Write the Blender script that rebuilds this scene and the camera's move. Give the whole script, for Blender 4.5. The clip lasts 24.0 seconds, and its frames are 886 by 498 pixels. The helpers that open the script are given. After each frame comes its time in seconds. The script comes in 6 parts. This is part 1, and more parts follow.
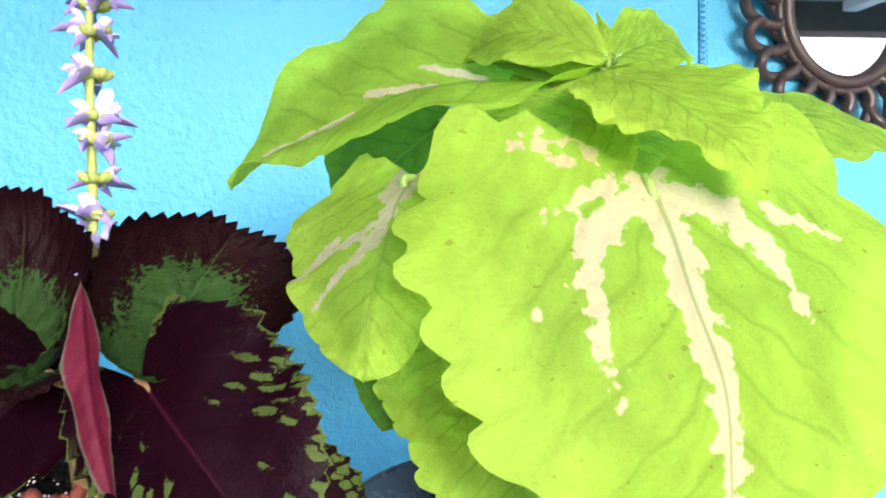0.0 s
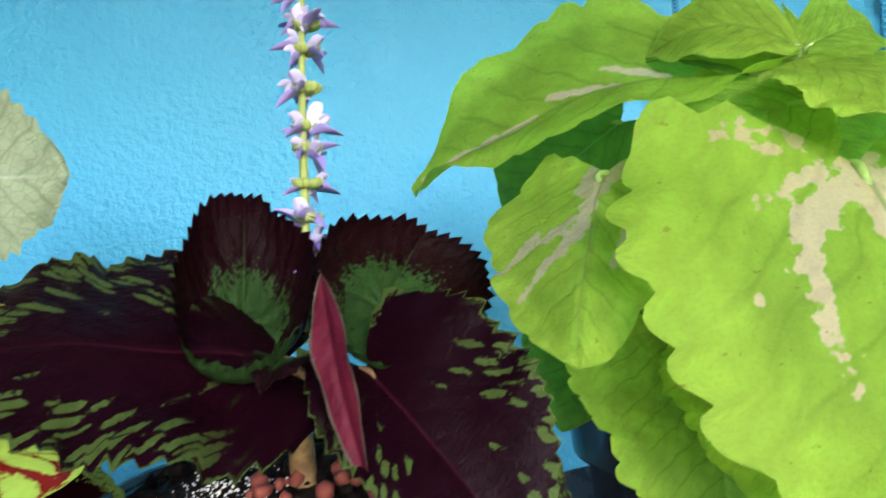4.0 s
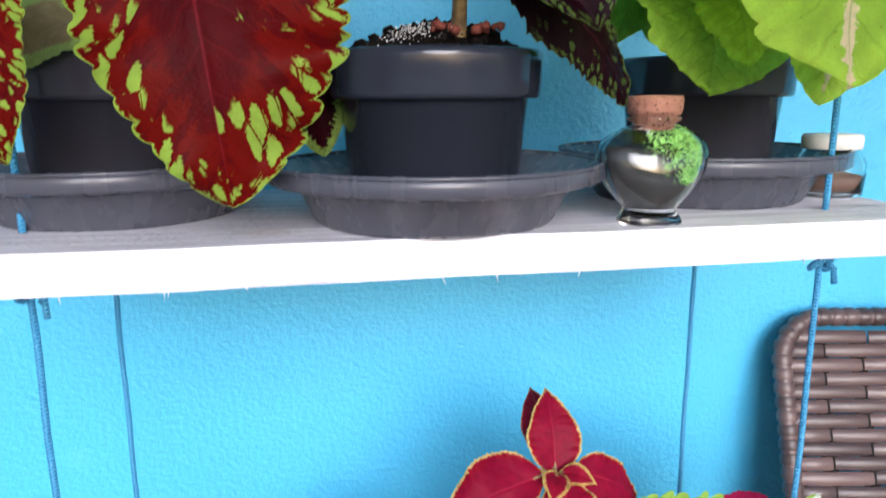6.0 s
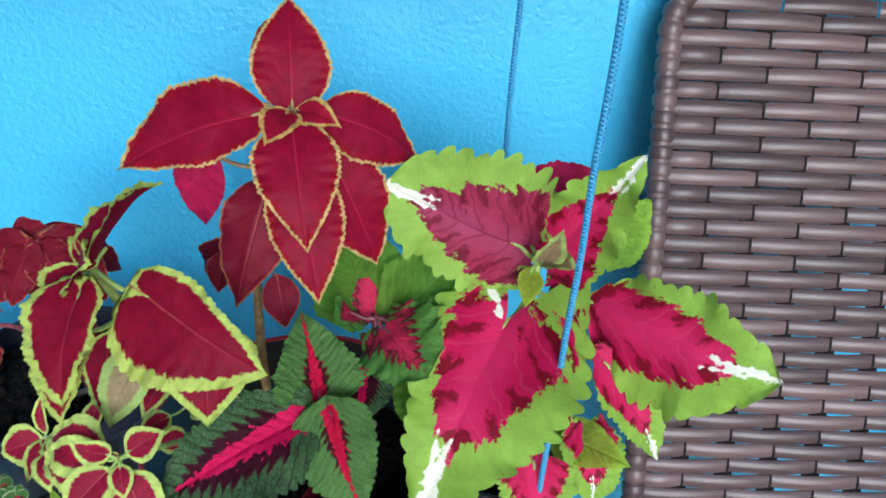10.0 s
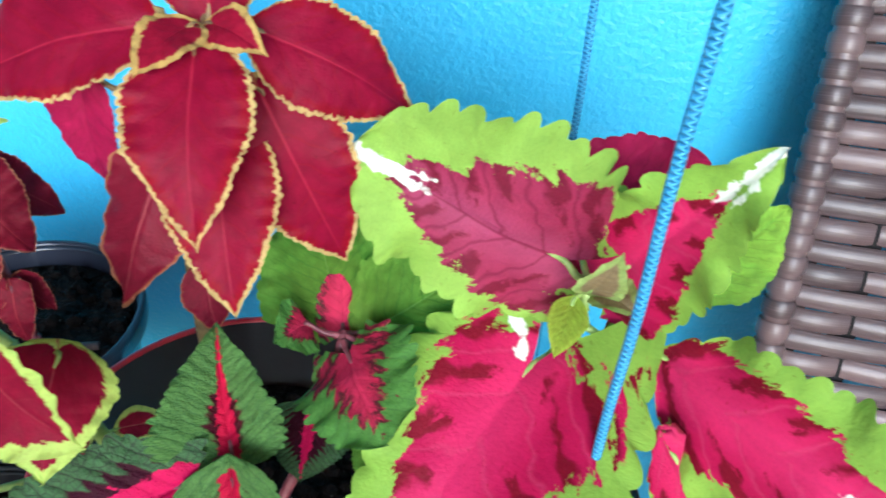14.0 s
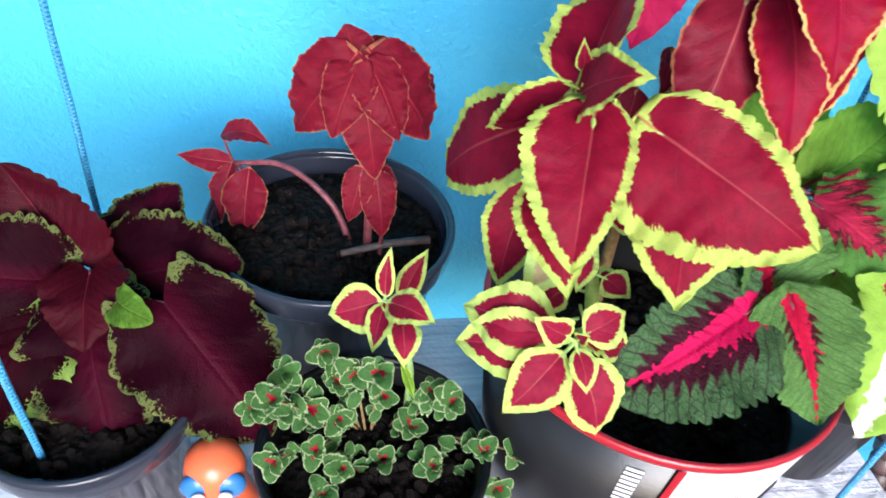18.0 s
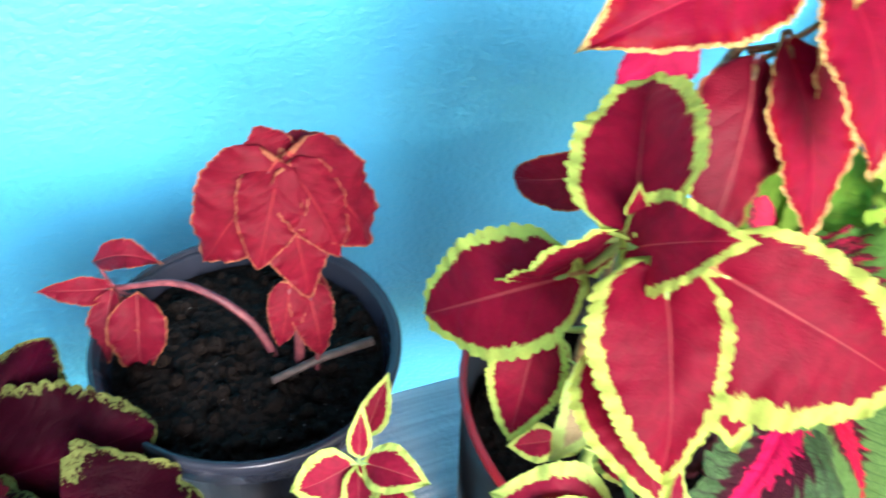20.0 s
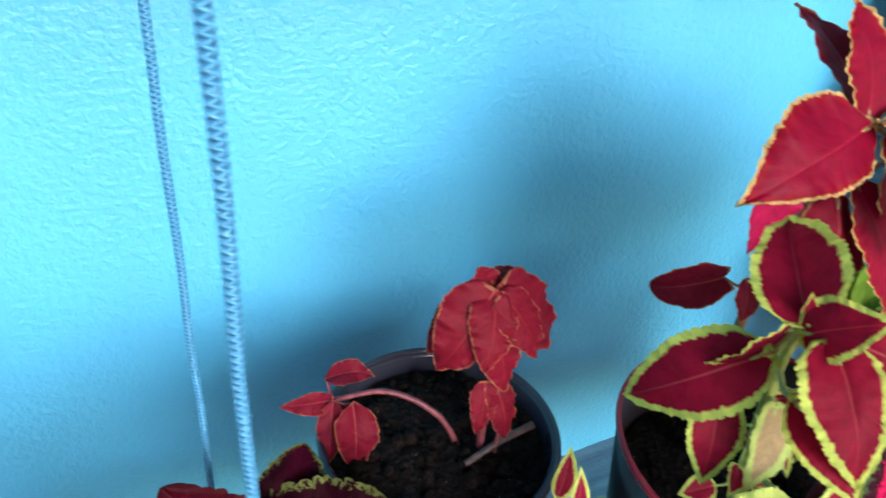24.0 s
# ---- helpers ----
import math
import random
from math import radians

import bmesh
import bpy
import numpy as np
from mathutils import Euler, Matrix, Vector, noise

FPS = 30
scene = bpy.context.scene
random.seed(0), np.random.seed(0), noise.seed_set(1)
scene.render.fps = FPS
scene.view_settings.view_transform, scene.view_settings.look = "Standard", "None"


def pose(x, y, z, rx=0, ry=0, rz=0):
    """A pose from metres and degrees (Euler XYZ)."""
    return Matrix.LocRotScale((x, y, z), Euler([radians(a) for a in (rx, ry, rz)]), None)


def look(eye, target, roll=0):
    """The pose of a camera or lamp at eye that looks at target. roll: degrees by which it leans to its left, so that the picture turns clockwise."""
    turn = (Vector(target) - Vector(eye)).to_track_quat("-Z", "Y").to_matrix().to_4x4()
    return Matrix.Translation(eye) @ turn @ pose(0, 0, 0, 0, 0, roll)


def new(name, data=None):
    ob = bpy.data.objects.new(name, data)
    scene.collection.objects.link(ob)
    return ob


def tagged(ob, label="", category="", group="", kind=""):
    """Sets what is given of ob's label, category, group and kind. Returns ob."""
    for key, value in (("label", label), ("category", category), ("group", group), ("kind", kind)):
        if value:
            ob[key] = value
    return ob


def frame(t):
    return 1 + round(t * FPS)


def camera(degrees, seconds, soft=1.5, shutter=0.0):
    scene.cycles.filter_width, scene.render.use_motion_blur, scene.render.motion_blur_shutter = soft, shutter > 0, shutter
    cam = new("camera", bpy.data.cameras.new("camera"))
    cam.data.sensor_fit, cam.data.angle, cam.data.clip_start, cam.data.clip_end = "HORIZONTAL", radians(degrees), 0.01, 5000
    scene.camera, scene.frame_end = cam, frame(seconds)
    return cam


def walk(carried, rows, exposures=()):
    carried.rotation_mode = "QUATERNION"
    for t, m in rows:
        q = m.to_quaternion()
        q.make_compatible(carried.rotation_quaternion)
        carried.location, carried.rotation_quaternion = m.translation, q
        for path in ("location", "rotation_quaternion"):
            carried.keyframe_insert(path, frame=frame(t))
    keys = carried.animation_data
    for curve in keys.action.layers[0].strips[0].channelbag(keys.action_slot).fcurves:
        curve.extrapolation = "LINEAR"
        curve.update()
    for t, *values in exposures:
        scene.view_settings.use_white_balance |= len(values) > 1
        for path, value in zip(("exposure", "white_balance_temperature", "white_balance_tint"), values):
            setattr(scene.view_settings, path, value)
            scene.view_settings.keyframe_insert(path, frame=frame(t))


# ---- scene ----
cam = camera(63.5, 24.0, 1.6, 0.25)
# time, place, Euler angles
ROWS = [
    (0.0, 0.0008, 0.0004, 1.4206, 86.93, 1.86, -20.56),
    (0.5, 0.0113, 0.0016, 1.4275, 87.91, 3.11, -22.91),
    (1.0, 0.0135, 0.0052, 1.4286, 88.64, 3.34, -23.01),
    (1.5, 0.0222, 0.0103, 1.4292, 89.04, 3.93, -23.10),
    (3.5, -0.0148, 0.0079, 1.4247, 89.54, 3.16, -16.68),
    (4.0, -0.0397, 0.0044, 1.4098, 89.50, 3.19, -12.81),
    (4.5, -0.0746, -0.0265, 1.3774, 87.44, 2.45, -10.48),
    (5.0, -0.1143, -0.0988, 1.3473, 85.09, 1.60, -10.65),
    (5.5, -0.1444, -0.1612, 1.3056, 81.64, 0.89, -12.50),
    (6.0, -0.1378, -0.1945, 1.2746, 77.97, 0.27, -10.34),
    (6.5, -0.0925, -0.2171, 1.2240, 72.35, -1.01, -4.79),
    (7.0, -0.0663, -0.2348, 1.1736, 66.22, -0.63, -1.35),
    (7.5, -0.0302, -0.2294, 1.1334, 62.29, -0.32, -0.39),
    (8.0, 0.0182, -0.1979, 1.1077, 60.55, -1.34, -1.75),
    (8.5, 0.0725, -0.1747, 1.1089, 59.76, -1.45, -3.14),
    (9.0, 0.1002, -0.1535, 1.1105, 59.95, -1.50, -6.09),
    (9.5, 0.1091, -0.1291, 1.1090, 60.05, -1.82, -8.68),
    (10.0, 0.0750, -0.0803, 1.1004, 59.24, -2.86, -11.61),
    (10.5, 0.1242, 0.0083, 1.0825, 59.01, -3.61, -13.42),
    (11.0, 0.1963, 0.0877, 1.0404, 55.82, -3.93, -7.20),
    (11.5, 0.2112, 0.1176, 1.0271, 53.07, -2.99, -4.01),
    (13.5, 0.2235, 0.0951, 1.0436, 51.46, -2.66, -2.27),
    (14.0, 0.1795, 0.0917, 1.0446, 52.13, -2.35, 1.00),
    (14.5, 0.1362, 0.0860, 1.0513, 52.11, -2.05, 5.23),
    (15.0, 0.1075, 0.0848, 1.0613, 51.44, -1.29, 8.32),
    (15.5, 0.0816, 0.0826, 1.0615, 51.39, -1.80, 9.02),
    (16.0, 0.0199, 0.0764, 1.0541, 51.51, -3.49, 3.43),
    (16.5, -0.0495, 0.0696, 1.0422, 51.20, -3.50, -2.73),
    (17.0, -0.1021, 0.0464, 1.0454, 50.91, -4.50, -7.38),
    (17.5, -0.1370, 0.0192, 1.0252, 50.28, -6.07, -8.55),
    (19.5, -0.1973, 0.1950, 0.9869, 46.95, -5.68, -5.81),
    (20.0, -0.1963, 0.1743, 1.0093, 48.75, -7.24, -22.42),
    (20.5, -0.2187, 0.1423, 1.0438, 51.10, -7.42, -37.66),
    (21.0, -0.2614, 0.1163, 1.0722, 53.48, -6.95, -44.48),
    (21.5, -0.2799, 0.1060, 1.0834, 54.46, -7.24, -42.99),
    (22.0, -0.2996, 0.1231, 1.0727, 55.07, -5.24, -33.32),
    (22.5, -0.3170, 0.1257, 1.0700, 56.22, -4.61, -29.17),
    (23.0, -0.3010, 0.1009, 1.0820, 56.30, -4.36, -29.55),
    (23.5, -0.3075, 0.1054, 1.0829, 56.71, -3.98, -29.19),
    (24.0, -0.3661, 0.1507, 1.0835, 56.79, -4.76, -27.18),
]
EXPOSURES = [  # seconds, stops, white balance and tint
    (0.0, 2.20, 5500, 22), (0.6, 1.42, 5350, 14), (3.5, 1.45, 5300, 14), (4.2, 1.75, 5350, 14), (5.0, 2.12, 5500, 15), (5.25, 2.15, 5500, 15),
    (5.5, 1.80, 5450, 15), (6.0, 1.12, 5450, 17), (7.0, 0.5, 5000, 10), (8.0, 0.65, 5100, 11), (10.0, 0.8, 5050, 11), (13.5, 1.25, 4950, 8), (15.0, 1.4, 5050, 8), (17.0, 1.45, 5150, 13),
    (19.5, 2.0, 5650, 15), (20.3, 2.15, 5700, 15), (21.0, 1.65, 5700, 12), (22.0, 1.40, 5850, 19), (24.0, 1.28, 5850, 20)]
walk(cam, [(t, pose(x, y, z, rx, ry, rz)) for t, x, y, z, rx, ry, rz in ROWS], EXPOSURES)

# ---- daylight: a bright hazy sky through the veranda's open side ----
world = bpy.data.worlds.new("sky")
scene.world = world
world.use_nodes = True
wn = world.node_tree
sky = wn.nodes.new("ShaderNodeTexSky")
sky.sky_type = "NISHITA"
sky.sun_disc = False
sky.sun_elevation = radians(20)
sky.sun_rotation = radians(177)
sky.air_density, sky.dust_density = 1.2, 3.0
wn.links.new(sky.outputs[0], wn.nodes["Background"].inputs[0])
wn.nodes["Background"].inputs[1].default_value = 0.105
sun_data = bpy.data.lights.new("sun", "SUN")
sun_data.energy, sun_data.angle, sun_data.color = 1.45, radians(34), (1.0, 0.96, 0.9)
sun = new("sun", sun_data)
sun.matrix_world = look((-0.15, -3.4, 1.40), (0, 0, 0))

FLOOR = -0.15
TOP_LOW = 0.48        # top of the lower hanging board
TOP_HIGH = 1.185      # top of the upper hanging board


def wall_y(x):
    """The wall runs a few degrees askew to the hanging boards."""
    return 0.672 - 0.093 * (x - 0.45)


# ---- node helpers ----
class Nodes:
    def __init__(self, name):
        self.mat = bpy.data.materials.new(name)
        self.mat.use_nodes = True
        self.t = self.mat.node_tree
        self.bsdf = self.t.nodes["Principled BSDF"]
        self.out = self.t.nodes["Material Output"]

    def put(self, socket, v):
        if isinstance(v, bpy.types.NodeSocket):
            self.t.links.new(v, socket)
        elif isinstance(v, (tuple, list)) and len(v) == 3 and socket.type == "RGBA":
            socket.default_value = (*v, 1)
        else:
            socket.default_value = v

    def m(self, op, a, b=0.0, c=0.0, clamp=False):
        n = self.t.nodes.new("ShaderNodeMath")
        n.operation, n.use_clamp = op, clamp
        for k, v in enumerate((a, b, c)):
            self.put(n.inputs[k], v)
        return n.outputs[0]

    def step(self, v, lo, hi):
        n = self.t.nodes.new("ShaderNodeMapRange")
        n.interpolation_type = "SMOOTHSTEP"
        self.put(n.inputs[0], v)
        self.put(n.inputs[1], lo)
        self.put(n.inputs[2], hi)
        return n.outputs[0]

    def mix(self, f, a, b, kind="MIX"):
        n = self.t.nodes.new("ShaderNodeMix")
        n.data_type, n.blend_type = "RGBA", kind
        self.put(n.inputs[0], f)
        self.put(n.inputs[6], a)
        self.put(n.inputs[7], b)
        return n.outputs[2]

    def noise(self, vec, scale, detail=3.0, rough=0.55, kind="3D"):
        n = self.t.nodes.new("ShaderNodeTexNoise")
        if vec is not None:
            self.put(n.inputs["Vector"], vec)
        n.inputs["Scale"].default_value = scale
        n.inputs["Detail"].default_value = detail
        n.inputs["Roughness"].default_value = rough
        return n.outputs[0]

    def voro(self, vec, scale, feature="F1"):
        n = self.t.nodes.new("ShaderNodeTexVoronoi")
        n.feature = feature
        if vec is not None:
            self.put(n.inputs["Vector"], vec)
        n.inputs["Scale"].default_value = scale
        return n.outputs[0]

    def xyz(self, v):
        n = self.t.nodes.new("ShaderNodeSeparateXYZ")
        self.put(n.inputs[0], v)
        return n.outputs

    def vec(self, x, y, z):
        n = self.t.nodes.new("ShaderNodeCombineXYZ")
        for k, v in enumerate((x, y, z)):
            self.put(n.inputs[k], v)
        return n.outputs[0]

    def attr(self, name):
        n = self.t.nodes.new("ShaderNodeAttribute")
        n.attribute_name = name
        return n.outputs["Vector"]

    def obj(self):
        return self.t.nodes.new("ShaderNodeTexCoord").outputs["Object"]

    def rand(self):
        return self.t.nodes.new("ShaderNodeObjectInfo").outputs["Random"]

    def bump(self, h, strength=0.3, dist=0.001):
        n = self.t.nodes.new("ShaderNodeBump")
        n.inputs["Strength"].default_value = strength
        n.inputs["Distance"].default_value = dist
        self.put(n.inputs["Height"], h)
        self.t.links.new(n.outputs[0], self.bsdf.inputs["Normal"])
        return n.outputs[0]

    def set(self, color=None, rough=None, metal=None, spec=None):
        for key, v in (("Base Color", color), ("Roughness", rough), ("Metallic", metal), ("Specular IOR Level", spec)):
            if v is not None:
                self.put(self.bsdf.inputs[key], v)
        return self.mat


def vary(n, c, scale, amount, detail=4.0):
    """A colour with soft brightness variation of a given grain."""
    f = n.noise(n.obj(), scale, detail)
    dark = tuple(v * (1 - amount) for v in c)
    light = tuple(min(1, v * (1 + amount)) for v in c)
    return n.mix(f, dark, light)


# ---- materials ----
def make_wall():
    n = Nodes("sky_blue_wall_paint")
    o = n.obj()
    big, fine = n.noise(o, 1.6, 4), n.noise(o, 70, 4, 0.6)
    c = n.mix(big, (0.068, 0.415, 0.690), (0.095, 0.470, 0.755))
    c = n.mix(n.m("MULTIPLY", n.step(n.noise(o, 9, 5), 0.6, 0.75), 0.25), c, (0.13, 0.515, 0.80))
    n.bump(n.m("ADD", n.m("MULTIPLY", fine, 0.8), n.m("MULTIPLY", n.noise(o, 140, 2), 0.9)), 0.62, 0.0034)
    return n.set(c, n.m("ADD", 0.36, n.m("MULTIPLY", fine, 0.2)))


def make_white_board():
    n = Nodes("whitewashed_wood")
    o = n.obj()
    x, y, z = n.xyz(o)
    grain = n.noise(n.vec(n.m("MULTIPLY", x, 3.0), n.m("MULTIPLY", y, 60.0), n.m("MULTIPLY", z, 60.0)), 2.2, 5)
    knots = n.step(n.voro(n.vec(n.m("MULTIPLY", x, 4.0), n.m("MULTIPLY", y, 9.0), n.m("MULTIPLY", z, 9.0)), 1.3), 0.0, 0.16)
    c = n.mix(n.step(grain, 0.25, 0.70), (0.52, 0.51, 0.59), (0.80, 0.80, 0.86))
    c = n.mix(n.m("MULTIPLY", n.m("SUBTRACT", 1.0, knots), 0.35), c, (0.42, 0.30, 0.24))
    c = n.mix(n.m("MULTIPLY", n.step(n.noise(o, 14, 5), 0.62, 0.7), 0.5), c, (0.50, 0.46, 0.44))
    n.bump(n.m("ADD", grain, n.noise(o, 160, 3)), 0.7, 0.003)
    return n.set(c, 0.7)


def make_plastic(name, c, rough=0.32):
    n = Nodes(name)
    o = n.obj()
    x, y, z = n.xyz(o)
    # irregular upright streaks, slightly paler and rougher
    pale_streak = n.step(n.noise(n.vec(n.m("MULTIPLY", x, 60.0), n.m("MULTIPLY", y, 60.0), n.m("MULTIPLY", z, 9.0)), 1.0, 5), 0.48, 0.8)
    col = n.mix(n.m("MULTIPLY", pale_streak, 0.10), c, tuple(v * 1.7 + 0.006 for v in c))
    n.bump(n.noise(o, 260, 2), 0.08, 0.001)
    return n.set(col, n.m("ADD", rough, n.m("MULTIPLY", pale_streak, 0.22)), spec=0.35)


def make_soil():
    n = Nodes("damp_potting_soil")
    o = n.obj()
    a, b = n.noise(o, 90, 6, 0.7), n.voro(o, 160)
    c = n.mix(a, (0.0025, 0.0018, 0.0018), (0.013, 0.009, 0.007))
    c = n.mix(n.step(n.noise(o, 420, 2), 0.72, 0.78), c, (0.30, 0.28, 0.26))
    n.bump(n.m("ADD", a, b), 0.9, 0.006)
    return n.set(c, 0.72, spec=0.09)


def make_rope():
    n = Nodes("blue_braided_cord")
    x, y, z = n.xyz(n.attr("strand"))
    a = n.m("SINE", n.m("ADD", n.m("MULTIPLY", z, 2100.0), n.m("MULTIPLY", x, 12.566)))
    b = n.m("SINE", n.m("SUBTRACT", n.m("MULTIPLY", z, 2100.0), n.m("MULTIPLY", x, 12.566)))
    k = n.m("MAXIMUM", a, b)
    c = n.mix(n.step(k, 0.1, 0.95), (0.030, 0.20, 0.42), (0.080, 0.35, 0.61))
    c = n.mix(n.step(n.noise(n.obj(), 700, 2), 0.62, 0.72), c, (0.22, 0.55, 0.80))
    n.bump(k, 0.6, 0.001)
    return n.set(c, 0.6)


def make_wicker():
    n = Nodes("brown_synthetic_rattan")
    o = n.obj()
    x, y, z = n.xyz(o)
    streak = n.noise(n.vec(n.m("MULTIPLY", x, 14.0), n.m("MULTIPLY", z, 900.0), 0.0), 1.0, 4)
    r = n.rand()
    c = n.mix(r, (0.044, 0.028, 0.028), (0.120, 0.078, 0.075))
    c = n.mix(n.m("MULTIPLY", n.step(streak, 0.45, 0.75), 0.5), c, (0.17, 0.135, 0.14))
    n.bump(streak, 0.35, 0.0008)
    return n.set(c, n.m("ADD", 0.27, n.m("MULTIPLY", streak, 0.22)), spec=0.55)


def make_tile():
    n = Nodes("terracotta_tile")
    o = n.obj()
    c = n.mix(n.noise(o, 7, 5), (0.24, 0.095, 0.065), (0.36, 0.17, 0.12))
    c = n.mix(n.m("MULTIPLY", n.rand(), 0.4), c, (0.33, 0.12, 0.075))
    n.bump(n.noise(o, 90, 4), 0.2, 0.002)
    return n.set(c, 0.5)


def make_stem(name, c, d):
    n = Nodes(name)
    o = n.obj()
    f = n.noise(o, 140, 4)
    n.bump(n.noise(o, 500, 2), 0.3, 0.0008)
    return n.set(n.mix(n.step(f, 0.35, 0.65), c, d), 0.5)


def make_glass():
    n = Nodes("clear_glass")
    n.bsdf.inputs["Transmission Weight"].default_value = 1.0
    n.bsdf.inputs["IOR"].default_value = 1.45
    return n.set((0.93, 0.98, 0.96), 0.03)


def make_cork():
    n = Nodes("cork")
    o = n.obj()
    c = n.mix(n.noise(o, 220, 4), (0.20, 0.075, 0.045), (0.46, 0.23, 0.16))
    c = n.mix(n.step(n.voro(o, 260), 0.05, 0.34), (0.06, 0.025, 0.016), c)
    n.bump(n.noise(o, 300, 4), 0.7, 0.002)
    return n.set(c, 0.8)


def make_plain(name, c, rough=0.6, amount=0.15, scale=40, metal=0.0):
    n = Nodes(name)
    n.bump(n.noise(n.obj(), scale * 5, 3), 0.15, 0.001)
    return n.set(vary(n, c, scale, amount), rough, metal)


WALL = make_wall()
BOARD = make_white_board()
GREY = make_plastic("grey_plastic", (0.042, 0.043, 0.058), 0.10)
BLUEGREY = make_plastic("slate_plastic", (0.023, 0.027, 0.041), 0.08)
BLACK = make_plastic("black_plastic", (0.005, 0.005, 0.006), 0.35)
SAUCER = make_plastic("slate_grey_plastic", (0.070, 0.074, 0.098), 0.26)
SOIL = make_soil()
ROPE = make_rope()
WICKER = make_wicker()
TILE = make_tile()
GLASS = make_glass()
CORK = make_cork()
WHITE = make_plain("white_paint", (0.78, 0.78, 0.76), 0.6, 0.06)
FABRIC = make_plain("dark_brown_sling_fabric", (0.022, 0.018, 0.020), 0.6, 0.3, 200)
CANE = make_plain("dark_matt_cane", (0.006, 0.005, 0.005), 0.95, 0.3, 200)
TUBE = make_plain("black_powder_coated_steel", (0.008, 0.009, 0.011), 0.3, 0.2)
CARVED = make_plain("dark_carved_wood", (0.045, 0.034, 0.032), 0.38, 0.45, 60)
GROUT = make_plain("grout", (0.16, 0.12, 0.10), 0.85, 0.2, 80)
WOODBROWN = make_plain("brown_timber", (0.06, 0.03, 0.018), 0.6, 0.35, 20)


# ---- leaf materials; "leaf" holds: across / length, along / length, distance to the margin / half width ----
def stroke(n, x, y, seg):
    """Distance to a tapering stroke from (x0, y0) to (x1, y1), less its half width."""
    x0, y0, w0, x1, y1, w1 = seg
    dx, dy = x1 - x0, y1 - y0
    px, py = n.m("SUBTRACT", x, x0), n.m("SUBTRACT", y, y0)
    u = n.m("DIVIDE", n.m("ADD", n.m("MULTIPLY", px, dx), n.m("MULTIPLY", py, dy)), dx * dx + dy * dy, clamp=True)
    ox, oy = n.m("SUBTRACT", px, n.m("MULTIPLY", u, dx)), n.m("SUBTRACT", py, n.m("MULTIPLY", u, dy))
    d = n.m("SQRT", n.m("ADD", n.m("MULTIPLY", ox, ox), n.m("MULTIPLY", oy, oy)))
    return n.m("SUBTRACT", d, n.m("ADD", w0, n.m("MULTIPLY", u, w1 - w0)))


